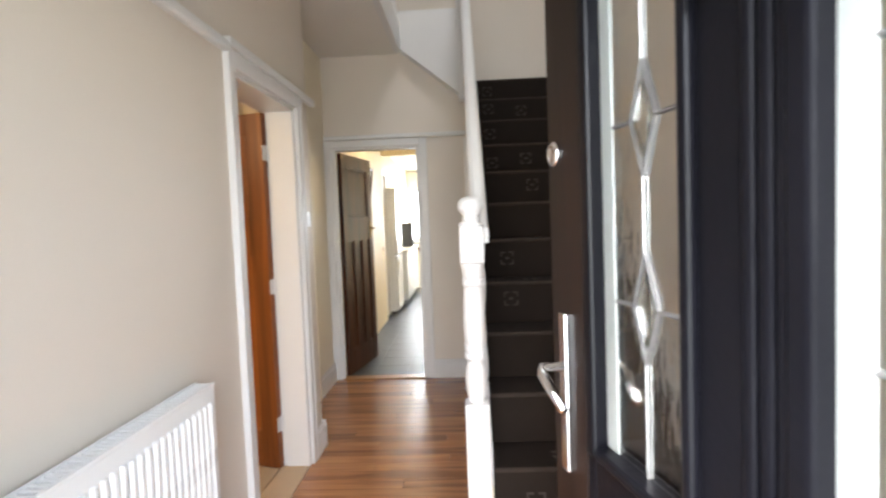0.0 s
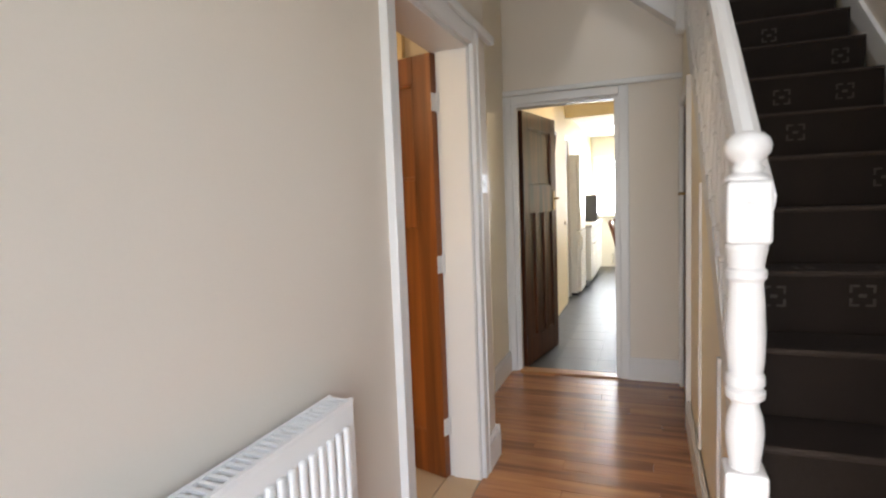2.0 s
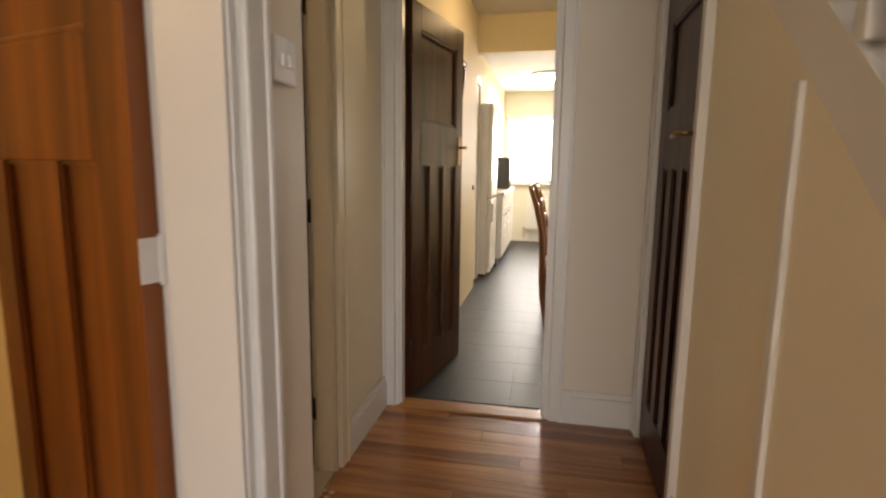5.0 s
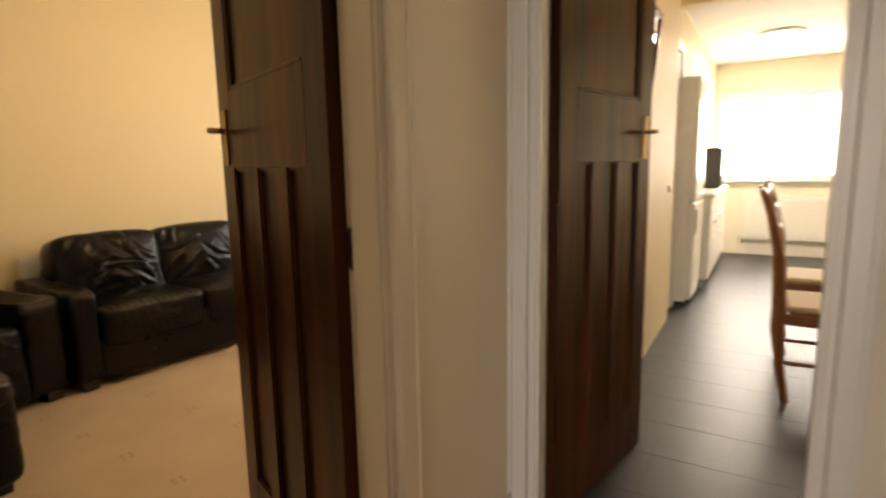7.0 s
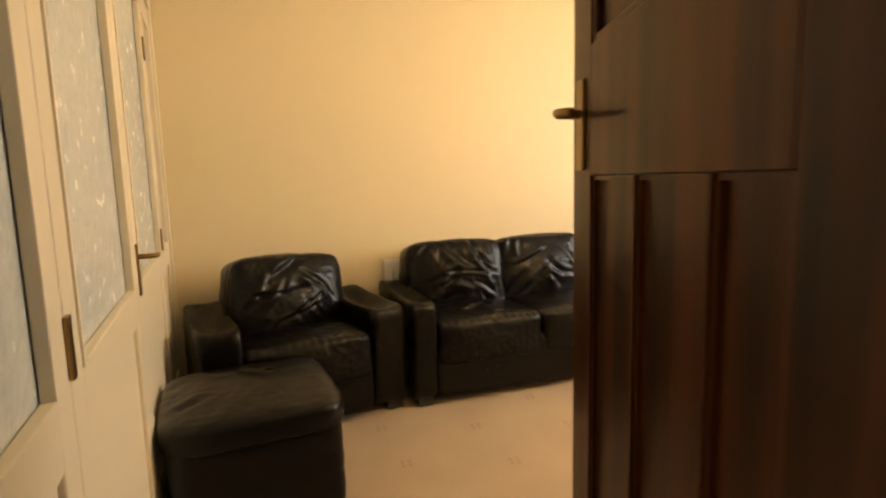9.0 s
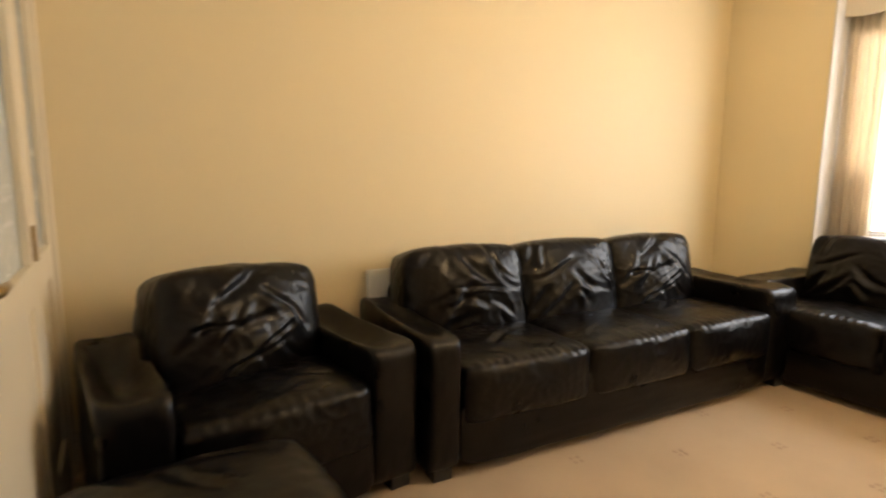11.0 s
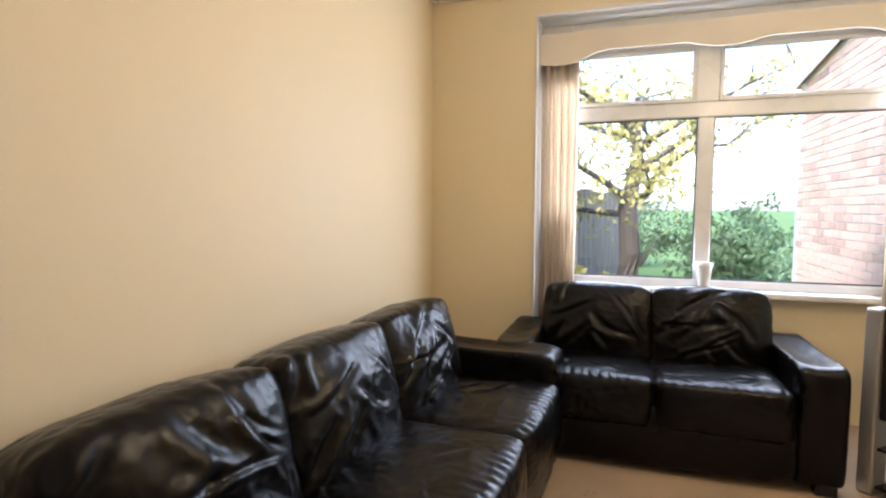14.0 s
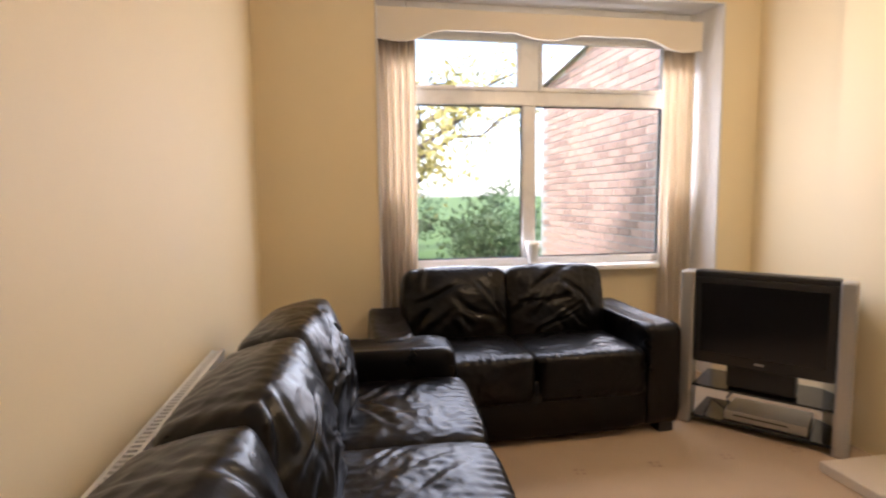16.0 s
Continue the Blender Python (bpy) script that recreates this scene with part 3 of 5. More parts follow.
def front_door():
    """The open entrance door: a dark frame round two tall leaded lights."""
    d = tagged(thing("door_front", "open black entrance door with leaded glass panels", "door", pose(1.551, 1.164, 0.02, 0, 0, 103.2)), kind="structure")
    w, h, t = 0.97, 2.02, 0.024
    low = 0.88
    def frame_bar(name, x0, x1, z0, z1):
        part(name, B(x0, x1, -t, t, z0, z1, 0.004), BLACK_DOOR, d)
        part("inner_face", B(x0, x1, -t - 0.004, -t + 0.001, z0, z1), BROWN_DOOR, d, "dark brown inside face")
    frame_bar("stile", 0, 0.06, 0, h)
    frame_bar("centre_stile", 0.325, 0.49, low, h - 0.14)
    frame_bar("stile", 0.79, w, 0, h)
    frame_bar("top_rail", 0.06, 0.79, h - 0.14, h)
    frame_bar("bottom_panel", 0.06, 0.79, 0, low)
    part("outer_face", B(0.818, w - 0.001, t - 0.001, t + 0.004, 0.002, h - 0.002, 0.001), BROWN_DOOR, d, "dark brown face of the lock stile")
    for u in (0.342, 0.366, 0.392):
        part("moulding", B(u - 0.009, u + 0.009, t - 0.002, t + 0.010, low, h - 0.14, 0.005), BLACK_DOOR, d)
    for x0, x1 in ((0.06, 0.325), (0.49, 0.79)):
        bm = bmesh.new()
        for a, b, z0, z1 in ((x0, x0 + 0.022, low, h - 0.14), (x1 - 0.022, x1 + 0.012, low, h - 0.14), (x0 + 0.022, x1 - 0.022, low, low + 0.022), (x0 + 0.022, x1 - 0.022, h - 0.162, h - 0.14)):
            box(bm, a, b, -t + 0.002, t + 0.014, z0, z1, 0.007)
        part("glazing_bead", bm, BLACK_DOOR, d)
        g = part("glass_pane", B(x0 + 0.02, x1 - 0.02, -0.004, 0.004, low + 0.015, h - 0.16), LEADED, d, "bevelled clear leaded glass")
        g.visible_shadow = False
        cx, a, b = (x0 + x1) / 2, x0 + 0.022, x1 - 0.022
        bm = bmesh.new()
        for z in (1.177, 1.477):
            for p, q in (((a, z), (cx - 0.035, z)), ((cx + 0.035, z), (b, z)), ((cx - 0.035, z), (cx, z + 0.09)), ((cx, z + 0.09), (cx + 0.035, z)), ((cx + 0.035, z), (cx, z - 0.09)), ((cx, z - 0.09), (cx - 0.035, z))):
                for y in (-0.006, 0.006):
                    tube(bm, [(p[0], y, p[1]), (q[0], y, q[1])], 0.003, 6)
        for z0, z1 in ((low + 0.022, 1.087), (1.267, 1.387), (1.567, 1.858)):
            for u in (cx,):
                tube(bm, [(u, 0.006, z0), (u, 0.006, z1)], 0.003, 6)
                tube(bm, [(u, -0.006, z0), (u, -0.006, z1)], 0.003, 6)
        for u in (a + 0.03, b - 0.03):
            tube(bm, [(u, 0.006, low + 0.022), (u, 0.006, h - 0.162)], 0.003, 6)
        part("lead_came", bm, LEAD, d, "silvery lead strips")
        for z in (1.177, 1.477):
            part("bevel_jewel", prism(bmesh.new(), [(cx - 0.022, z), (cx, z - 0.06), (cx + 0.022, z), (cx, z + 0.06)], 1, -0.009, 0.009), LEADED, d, "diamond of cut glass")
        for u0, u1 in ((a - 0.002, a + 0.016), (b - 0.038, b + 0.002)):
            part("glass_border", B(u0, u1, 0.004, 0.009, low + 0.022, h - 0.162, 0.002), FROSTED, d, "pale frosted glass border strip")
    for s in (-1, 1):
        bm = B(w - 0.085, w - 0.052, *sorted((s * (t + 0.003), s * (t + 0.014))), 0.80, 1.13, 0.004)
        part("handle_plate", bm, CHROME, d, "chrome handle plate")
        bm = tube(bmesh.new(), [(w - 0.068, s * t, 1.02), (w - 0.068, s * (t + 0.058), 1.02), (w - 0.085, s * (t + 0.064), 1.012), (w - 0.17, s * (t + 0.056), 0.965)], [0.011, 0.010, 0.011, 0.009], 12)
        part("lever", bm, CHROME, d, "chrome lever", smooth=True)
    part("night_latch", lathe(bmesh.new(), [(0.032, 0), (0.032, 0.022), (0.022, 0.032), (0.022, 0.06)], 20), CHROME, d, "round chrome latch", smooth=True).matrix_basis = pose(w - 0.06, -t - 0.004, 1.46, 90)
    part("cylinder_lock", lathe(bmesh.new(), [(0.026, 0), (0.026, 0.006), (0.021, 0.010), (0.012, 0.011), (0.010, 0.008)], 20), CHROME, d, "round chrome lock cylinder", smooth=True).matrix_basis = pose(0.935, t + 0.003, 1.458, -90)
    part("lock_edge", B(w - 0.001, w + 0.002, -0.01, 0.01, 0.84, 1.14), CHROME, d, "steel lock faceplate")
    part("door_knocker", lathe(bmesh.new(), [(0.02, 0), (0.024, 0.012), (0.014, 0.022), (0.018, 0.04), (0.008, 0.048)], 18), CHROME, d, "round chrome door viewer", smooth=True).matrix_basis = pose(0.43, t, 1.61, -90)
    return d


front_door()
bm = bmesh.new()
for a, b in ((0.56, 0.60), (1.56, 1.60)):
    box(bm, a, b, 1.01, 1.15, 0, 2.1, 0.004)
box(bm, 0.60, 1.56, 1.01, 1.15, 2.05, 2.1, 0.004)
structure("trim_front_door_frame", bm, BLACK_DOOR, "black painted entrance door frame", "door frame")


def radiator(name, label, length, h, m, fins=True, depth=0.07):
    """A pressed-steel panel radiator. Local x along the wall, y out from it."""
    r = thing(name, label, "radiator", m)
    part("front_panel", B(0, length, depth - 0.012, depth, 0, h, 0.005), RAD, r)
    n = max(3, int(length / 0.035))
    rib = None
    for i in range(n):
        x = 0.03 + (length - 0.06) * (i + 0.5) / n
        if rib is None:
            rib = part("rib", B(-0.010, 0.010, depth - 0.002, depth + 0.012, 0.035, h - 0.045, 0.006, 2), RAD, r)
            ob = rib
        else:
            ob = new("rib", rib.data)
            ob.parent = r
        ob.location.x = x
    part("back_panel", B(0.01, length - 0.01, 0.02, 0.03, 0.01, h - 0.01, 0.003), RAD, r)
    for x0, x1 in ((0, 0.006), (length - 0.006, length)):
        part("side_cover", B(x0, x1, 0.018, depth - 0.012, 0, h, 0.002), RAD, r)
    bm = bmesh.new()
    box(bm, 0, length, 0.018, 0.026, h, h + 0.008)
    box(bm, 0, length, depth - 0.010, depth, h, h + 0.008)
    k = int(length / 0.022)
    for i in range(k):
        x = length * (i + 0.5) / k
        box(bm, x - 0.005, x + 0.005, 0.026, depth - 0.010, h, h + 0.006)
    part("top_grille", bm, RAD, r)
    for x in (length * 0.2, length * 0.8):
        part("bracket", B(x - 0.015, x + 0.015, -0.001, 0.02, h * 0.2, h * 0.85), RAD, r)
    bm = tube(bmesh.new(), [(length + 0.02, 0.04, 0.04), (length + 0.035, 0.04, 0.03), (length + 0.035, 0.04, 0.06 - m.translation.z)], 0.009, 8)
    part("valve_pipe", bm, CHROME, r, "thin metal pipe")
    return r


radiator("radiator", "white panel radiator on the beige hall wall", 1.0, 0.60, pose(0.20, 2.62, 0.245, 0, 0, -90), depth=0.085)

# light switch by the front room door
s = thing("light_switch", "white plastic double light switch on the hall wall", "light switch", pose(0.20, 4.03, 1.385, 0, 0, 0))
part("plate", B(0, 0.010, -0.043, 0.043, -0.043, 0.043, 0.004), UPVC, s)
part("rocker", B(0.010, 0.015, -0.022, -0.004, -0.012, 0.012, 0.002), UPVC, s)
part("rocker", B(0.010, 0.015, 0.004, 0.022, -0.012, 0.012, 0.002), UPVC, s)

# ---- lounge ----
LX, LY0, LY1, LR, LH = -3.30, 4.24, 8.28, -0.17, 2.58
structure("floor_lounge", B(LX - 0.1, LR + 0.001, 4.06, LY1 + 0.35, -0.1, 0.0), CARPET, "beige cut-pile carpet with small faded motifs", "floor")
structure("threshold_lounge", B(LR + 0.001, -0.06, 4.18, 4.87, -0.02, 0.003), CARPET, "beige carpet in the lounge doorway", "threshold")
wall("wall_lounge_left", [(LX - 0.12, LX, LY0, LY1, -0.05, LH)], PAINT_LOUNGE, "yellow cream painted lounge wall")
wx0, wx1, wz0, wz1 = -2.63, -0.51, 0.72, 2.40
wall("wall_lounge_window", [(LX - 0.12, wx0, LY1, 8.66, -0.05, LH), (-0.44, LR + 0.01, LY1, 8.66, -0.05, LH), (wx0, -0.44, LY1, 8.66, wz1, LH), (wx0, wx1, 8.5, 8.66, -0.05, wz0)],
     PAINT_LOUNGE, "yellow cream painted wall with a square bay window")
wall("wall_lounge_right", [(LR - 0.004, LR, 4.97, 5.5, -0.05, LH), (LR - 0.004, LR, 4.12, 4.97, 2.07, LH), (LR - 0.004, 0.0, 5.604, LY1, -0.05, LH)], PAINT_LOUNGE, "yellow cream painted lounge wall beside the hall")
wall("chimney_breast", [(-0.46, LR - 0.004, 6.0, 7.4, 0, LH)], PAINT_LOUNGE, "cream painted chimney breast")
structure("hearth", B(-0.82, -0.46, 5.95, 7.05, 0.0, 0.045, 0.006), TILE_HEARTH, "pale stone hearth slab", "hearth")
structure("ceiling_lounge", B(LX - 0.12, LR, 4.0, 8.66, LH, LH + 0.1), CEILING, "white painted lounge ceiling", "ceiling")
bm = bmesh.new()
box(bm, wx0, wx0 + 0.012, LY1 - 0.012, 8.5, 0, wz1 - 0.012, 0.002)
prism(bm, [(-0.452, LY1 - 0.012), (-0.438, LY1 - 0.012), (-0.438, 8.655), (wx1, 8.655), (wx1, 8.46)], 2, 0, wz1 - 0.012)
box(bm, wx0, -0.44, LY1 - 0.012, 8.5, wz1 - 0.012, wz1, 0.002)
structure("trim_window_reveal", bm, GLOSS, "white painted window reveal boards", "trim")
bm = B(LX, LX + 0.05, LY0, LY1, LH - 0.05, LH, 0.02, 3)
box(bm, LX + 0.05, LR, LY1 - 0.05, LY1, LH - 0.05, LH, 0.02, 3)
structure("trim_coving", bm, CEILING, "plain white coving", "coving")
skirting("baseboard_lounge_left", LX, LX + 0.022, LY0, LY1, GLOSS_CREAM)
skirting("baseboard_lounge_window", LX + 0.022, wx0, LY1 - 0.022, LY1, GLOSS_CREAM)
skirting("baseboard_lounge_window_right", -0.438, LR, LY1 - 0.022, LY1, GLOSS_CREAM)


def lounge_window():
    w = tagged(thing("window_1", "white plastic framed window with two top lights", "window"), kind="structure")
    y0, y1 = 8.51, 8.58
    mx = -1.64
    bars = [(wx0, wx0 + 0.20, wz0, wz1), (wx1 - 0.19, wx1, wz0, wz1), (wx0 + 0.20, wx1 - 0.19, wz0 + 0.03, wz0 + 0.08), (wx0 + 0.20, wx1 - 0.19, 2.19, wz1),
            (mx - 0.065, mx + 0.065, 1.87, 2.19), (mx - 0.045, mx + 0.045, wz0 + 0.08, 1.78), (wx0 + 0.20, wx1 - 0.19, 1.78, 1.87)]
    for i, (a, b, c, d) in enumerate(bars):
        part("window_frame", B(a, b, y0, y1, c, d, 0.008), UPVC, w)
    for a, b, c, d in ((wx0 + 0.20, mx - 0.065, 1.87, 2.19), (mx + 0.065, wx1 - 0.19, 1.87, 2.19)):
        bm = bmesh.new()
        for e, f, g, h in ((a, a + 0.02, c, d), (b - 0.02, b, c, d), (a + 0.02, b - 0.02, c, c + 0.025), (a + 0.02, b - 0.02, d - 0.02, d)):
            box(bm, e, f, y0 - 0.012, y0 + 0.02, g, h, 0.004)
        part("sash", bm, UPVC, w)
        bm = B((a + b) / 2 - 0.05, (a + b) / 2 + 0.05, y0 - 0.03, y0 - 0.012, c + 0.004, c + 0.02, 0.004)
        part("catch", bm, UPVC, w)
    for a, b, c, d in ((wx0 + 0.20, mx - 0.065, 1.87, 2.19), (mx + 0.065, wx1 - 0.19, 1.87, 2.19), (wx0 + 0.20, mx - 0.045, wz0 + 0.08, 1.78), (mx + 0.045, wx1 - 0.19, wz0 + 0.08, 1.78)):
        g = part("pane", B(a - 0.005, b + 0.005, 8.54, 8.546, c - 0.005, d + 0.005), GLASS, w)
        g.visible_shadow = False
        bm = bmesh.new()
        for e, f, gg, h in ((a, a + 0.006, c, d), (b - 0.006, b, c, d), (a, b, c, c + 0.006), (a, b, d - 0.006, d)):
            box(bm, e, f, 8.53, 8.556, gg, h)
        part("gasket", bm, BLACK_PLASTIC, w, "black rubber gasket")
    part("window_sill", B(wx0 + 0.25, wx1 - 0.25, 8.40, 8.52, wz0 - 0.005, wz0 + 0.03, 0.008), UPVC, w, "white window board")
    return w


lounge_window()


def curtain(label, x0, x1, y, z0, z1, folds, seed):
    """A pleated hanging: a closed wavy sheet gathered at its head."""
    rnd = random.Random(seed)
    nx, nz = folds * 8, 14
    bm = bmesh.new()
    ph = [rnd.uniform(-0.5, 0.5) for _ in range(folds + 1)]
    rows = [[], []]
    grid = []
    for side in (0, 1):
        g = []
        for j in range(nz + 1):
            v = j / nz
            row = []
            for i in range(nx + 1):
                u = i / nx
                k = u * folds
                a = 0.022 + 0.020 * v
                d = a * math.sin(2 * math.pi * k + ph[int(k) % (folds + 1)] * v) + 0.012 * noise.noise((u * 9, v * 3, seed))
                sway = 0.03 * v * math.sin(u * 3 + seed)
                row.append(bm.verts.new((x0 + (x1 - x0) * u + sway * 0.4, y + d + (0.004 if side else 0), z1 + (z0 - z1) * v)))
            g.append(row)
        grid.append(g)
    for side in (0, 1):
        g = grid[side]
        for j in range(nz):
            for i in range(nx):
                f = (g[j][i], g[j][i + 1], g[j + 1][i + 1], g[j + 1][i])
                bm.faces.new(f if side == 0 else f[::-1])
    a, b = grid
    for i in range(nx):
        bm.faces.new((a[0][i], b[0][i], b[0][i + 1], a[0][i + 1]))
        bm.faces.new((a[nz][i], a[nz][i + 1], b[nz][i + 1], b[nz][i]))
    for j in range(nz):
        bm.faces.new((a[j][0], a[j + 1][0], b[j + 1][0], b[j][0]))
        bm.faces.new((a[j][nx], b[j][nx], b[j + 1][nx], a[j + 1][nx]))
    c = thing("curtain", label, "curtain", group="lounge curtains")
    part("curtain_cloth", bm, CURTAIN, c, smooth=True)
    part("heading_tape", B(x0, x1, y - 0.012, y + 0.012, z1 - 0.002, z1 + 0.03, 0.004), CURTAIN, c)
    return c


curtain("long cream pleated curtain drawn beside the window", wx0 + 0.02, wx0 + 0.25, 8.43, 0.03, 2.14, 5, 1)
curtain("long cream pleated curtain hanging beyond the loveseat", wx1 - 0.24, wx1 - 0.02, 8.43, 0.03, 2.14, 4, 2)

# shaped pelmet across the bay
pts = [(wx0 + 0.014, 2.305), (wx0 + 0.014, 2.12)]
n = 60
for i in range(n + 1):
    u = i / n
    x = wx0 + 0.03 + (wx1 - wx0 - 0.06) * u
    e = min(u, 1 - u)
    z = 2.125 - 0.012 * math.sin(e / 0.10 * math.pi) if e < 0.10 else 2.125 + 0.062 * math.sin(min(1, (e - 0.10) / 0.10) * math.pi / 2) - 0.035 * max(0, math.cos((u - 0.5) * math.pi * 5)) * (1 if abs(u - 0.5) < 0.1 else 0)
    pts.append((x, z))
pts += [(wx1 - 0.014, 2.12), (wx1 - 0.014, 2.305)]
solid("pelmet", prism(bmesh.new(), pts, 1, 8.365, 8.385), PELMET, "cream shaped pelmet with a scalloped lower edge", "pelmet")


# glazed folding partition towards the front room
def partition():
    p = tagged(thing("partition", "cream painted glazed double doors between the rooms", "glazed doors"), kind="structure")
    y0, y1 = LY0 - 0.04, LY0
    part("post", B(LX, LX + 0.06, y0 - 0.03, y1 + 0.012, 0, LH, 0.004), GLOSS_CREAM, p)
    part("head", B(LX + 0.06, LR, y0 - 0.03, y1 + 0.012, 2.1, LH, 0.004), GLOSS_CREAM, p)
    panels = [(LX + 0.06, -2.769), (-2.765, -1.812), (-1.808, -0.947), (-0.943, LR - 0.02)]
    for i, (a, b) in enumerate(panels):
        leaf = part("leaf_stile", B(a, a + 0.085, y0, y1, 0.01, 2.095, 0.004), GLOSS_CREAM, p)
        part("leaf_stile", B(b - 0.085, b, y0, y1, 0.01, 2.095, 0.004), GLOSS_CREAM, p)
        for z0, z1 in ((0.01, 0.2), (0.79, 0.89), (1.98, 2.095)):
            part("rail", B(a + 0.085, b - 0.085, y0, y1, z0, z1, 0.004), GLOSS_CREAM, p)
        part("lower_panel", B(a + 0.085, b - 0.085, y0 + 0.012, y1 - 0.012, 0.2, 0.79), GLOSS_CREAM, p)
        g = part("pane", B(a + 0.08, b - 0.08, y0 + 0.016, y1 - 0.018, 0.885, 1.985), OBSCURE, p, "rippled obscured glass")
        bm = bmesh.new()
        for e, f, z0, z1 in ((a + 0.085, a + 0.097, 0.89, 1.98), (b - 0.097, b - 0.085, 0.89, 1.98), (a + 0.097, b - 0.097, 0.89, 0.902), (a + 0.097, b - 0.097, 1.968, 1.98)):
            box(bm, e, f, y1 - 0.016, y1 + 0.004, z0, z1, 0.002)
        part("glazing_bead", bm, GLOSS_CREAM, p)
    for x in (-2.767, -0.945):
        part("hinge", B(x - 0.012, x + 0.012, y1, y1 + 0.008, 0.9, 1.0, 0.002), BRASS, p)
        part("hinge", B(x - 0.012, x + 0.012, y1, y1 + 0.008, 1.75, 1.85, 0.002), BRASS, p)
    hx = -1.86
    pl = part("handle_plate", B(hx - 0.018, hx + 0.018, y1, y1 + 0.006, 0.86, 1.02, 0.002), BRASS, p)
    part("lever", tube(bmesh.new(), [(hx, y1, 0.98), (hx, y1 + 0.05, 0.98), (hx - 0.02, y1 + 0.055, 0.98), (hx - 0.10, y1 + 0.052, 0.975)], [0.009, 0.008, 0.009, 0.007], 10), BRASS, p, smooth=True)
    return p


partition()


# ---- leather seats ----
def cushion(w, d, h, power=5.0, puff=0.05, wrinkle=0.004, seed=0, n=26, droop=0.0, sag=0.0, folds=0, pucker=0.0):
    """A soft box with rounded edges and creased leather. Centred on x and y, standing on z = 0.
    folds: pulled creases across its front; pucker: gathered stitching along the front top edge."""
    rnd = random.Random(seed * 13 + 5)
    bm = bmesh.new()
    bmesh.ops.create_cube(bm, size=2)
    bmesh.ops.subdivide_edges(bm, edges=bm.edges[:], cuts=n, use_grid_fill=True)
    off = Vector((seed * 7.3, seed * 3.1, seed * 1.7))
    upright = h > 0.3
    creases = []
    for i in range(folds):
        sx = rnd.choice((-1, 1))
        u, v = sx * rnd.uniform(0.25, 0.98), rnd.uniform(-0.9, 0.45)
        a = math.atan2(rnd.uniform(0.25, 1.0), -sx * rnd.uniform(0.15, 1.0))
        creases.append((u, v, math.cos(a), math.sin(a), rnd.uniform(0.5, 1.2), rnd.uniform(-0.5, 0.5), rnd.uniform(0.035, 0.075), rnd.uniform(0.5, 1.0)))
    for vt in bm.verts:
        x, y, z = vt.co
        k = max((abs(x) ** power + abs(y) ** power + abs(z) ** power) ** (1 / power), 1e-6)
        q = Vector((x, y, z)) / k
        nrm = Vector([math.copysign(abs(c) ** (power - 1), c) for c in q]).normalized()
        p = Vector((q.x * w / 2, q.y * d / 2, q.z * h / 2))
        ex, ey, ez = 1 - q.x * q.x, 1 - q.y * q.y, 1 - q.z * q.z
        swell = puff * (ex * ey * abs(nrm.z) * (0.25 if upright else 1) + ex * ez * abs(nrm.y) + ey * ez * abs(nrm.x) * 0.3)
        fine = noise.noise(p * 9 + off) * 0.6 + (1 - abs(noise.noise(p * 22 + off)) * 3) * 0.3 + noise.noise(p * 46 + off) * 0.15
        out = swell + wrinkle * fine
        fu, fv = q.x, (q.z if upright else q.y)
        face = max(0.0, -nrm.y + 0.35 * max(0.0, nrm.z)) if upright else max(0.0, nrm.z)
        bend = 0.10 * noise.noise(Vector((fu * 1.7, fv * 1.7, seed * 2.3)))
        for u, v, dx, dy, ln, cv, wd, am in creases:
            t = ((fu - u) * dx + (fv - v) * dy) / ln
            if 0 < t < 1:
                e = (fu - u) * -dy + (fv - v) * dx + cv * t * t * ln * 0.5 + bend
                g = math.sin(math.pi * t ** 0.8) * am * face * (0.013 if upright else 0.007)
                out += g * (0.8 * math.exp(-((e - 1.7 * wd) / (1.3 * wd)) ** 2) - math.exp(-(e / wd) ** 2))
        if pucker:
            edge = 2 * max(0.0, -nrm.y) * max(0.0, nrm.z)
            out += pucker * edge * (math.sin(2 * math.pi * p.x / 0.042 + 1.2 * noise.noise(p * 8 + off)) * (0.6 + 0.6 * noise.noise(p * 5 - off)))
        p += nrm * out
        p.z += -droop * (q.x ** 2) - sag * ex * ey * max(0, q.z)
        vt.co = p + Vector((0, 0, h / 2))
    return bm


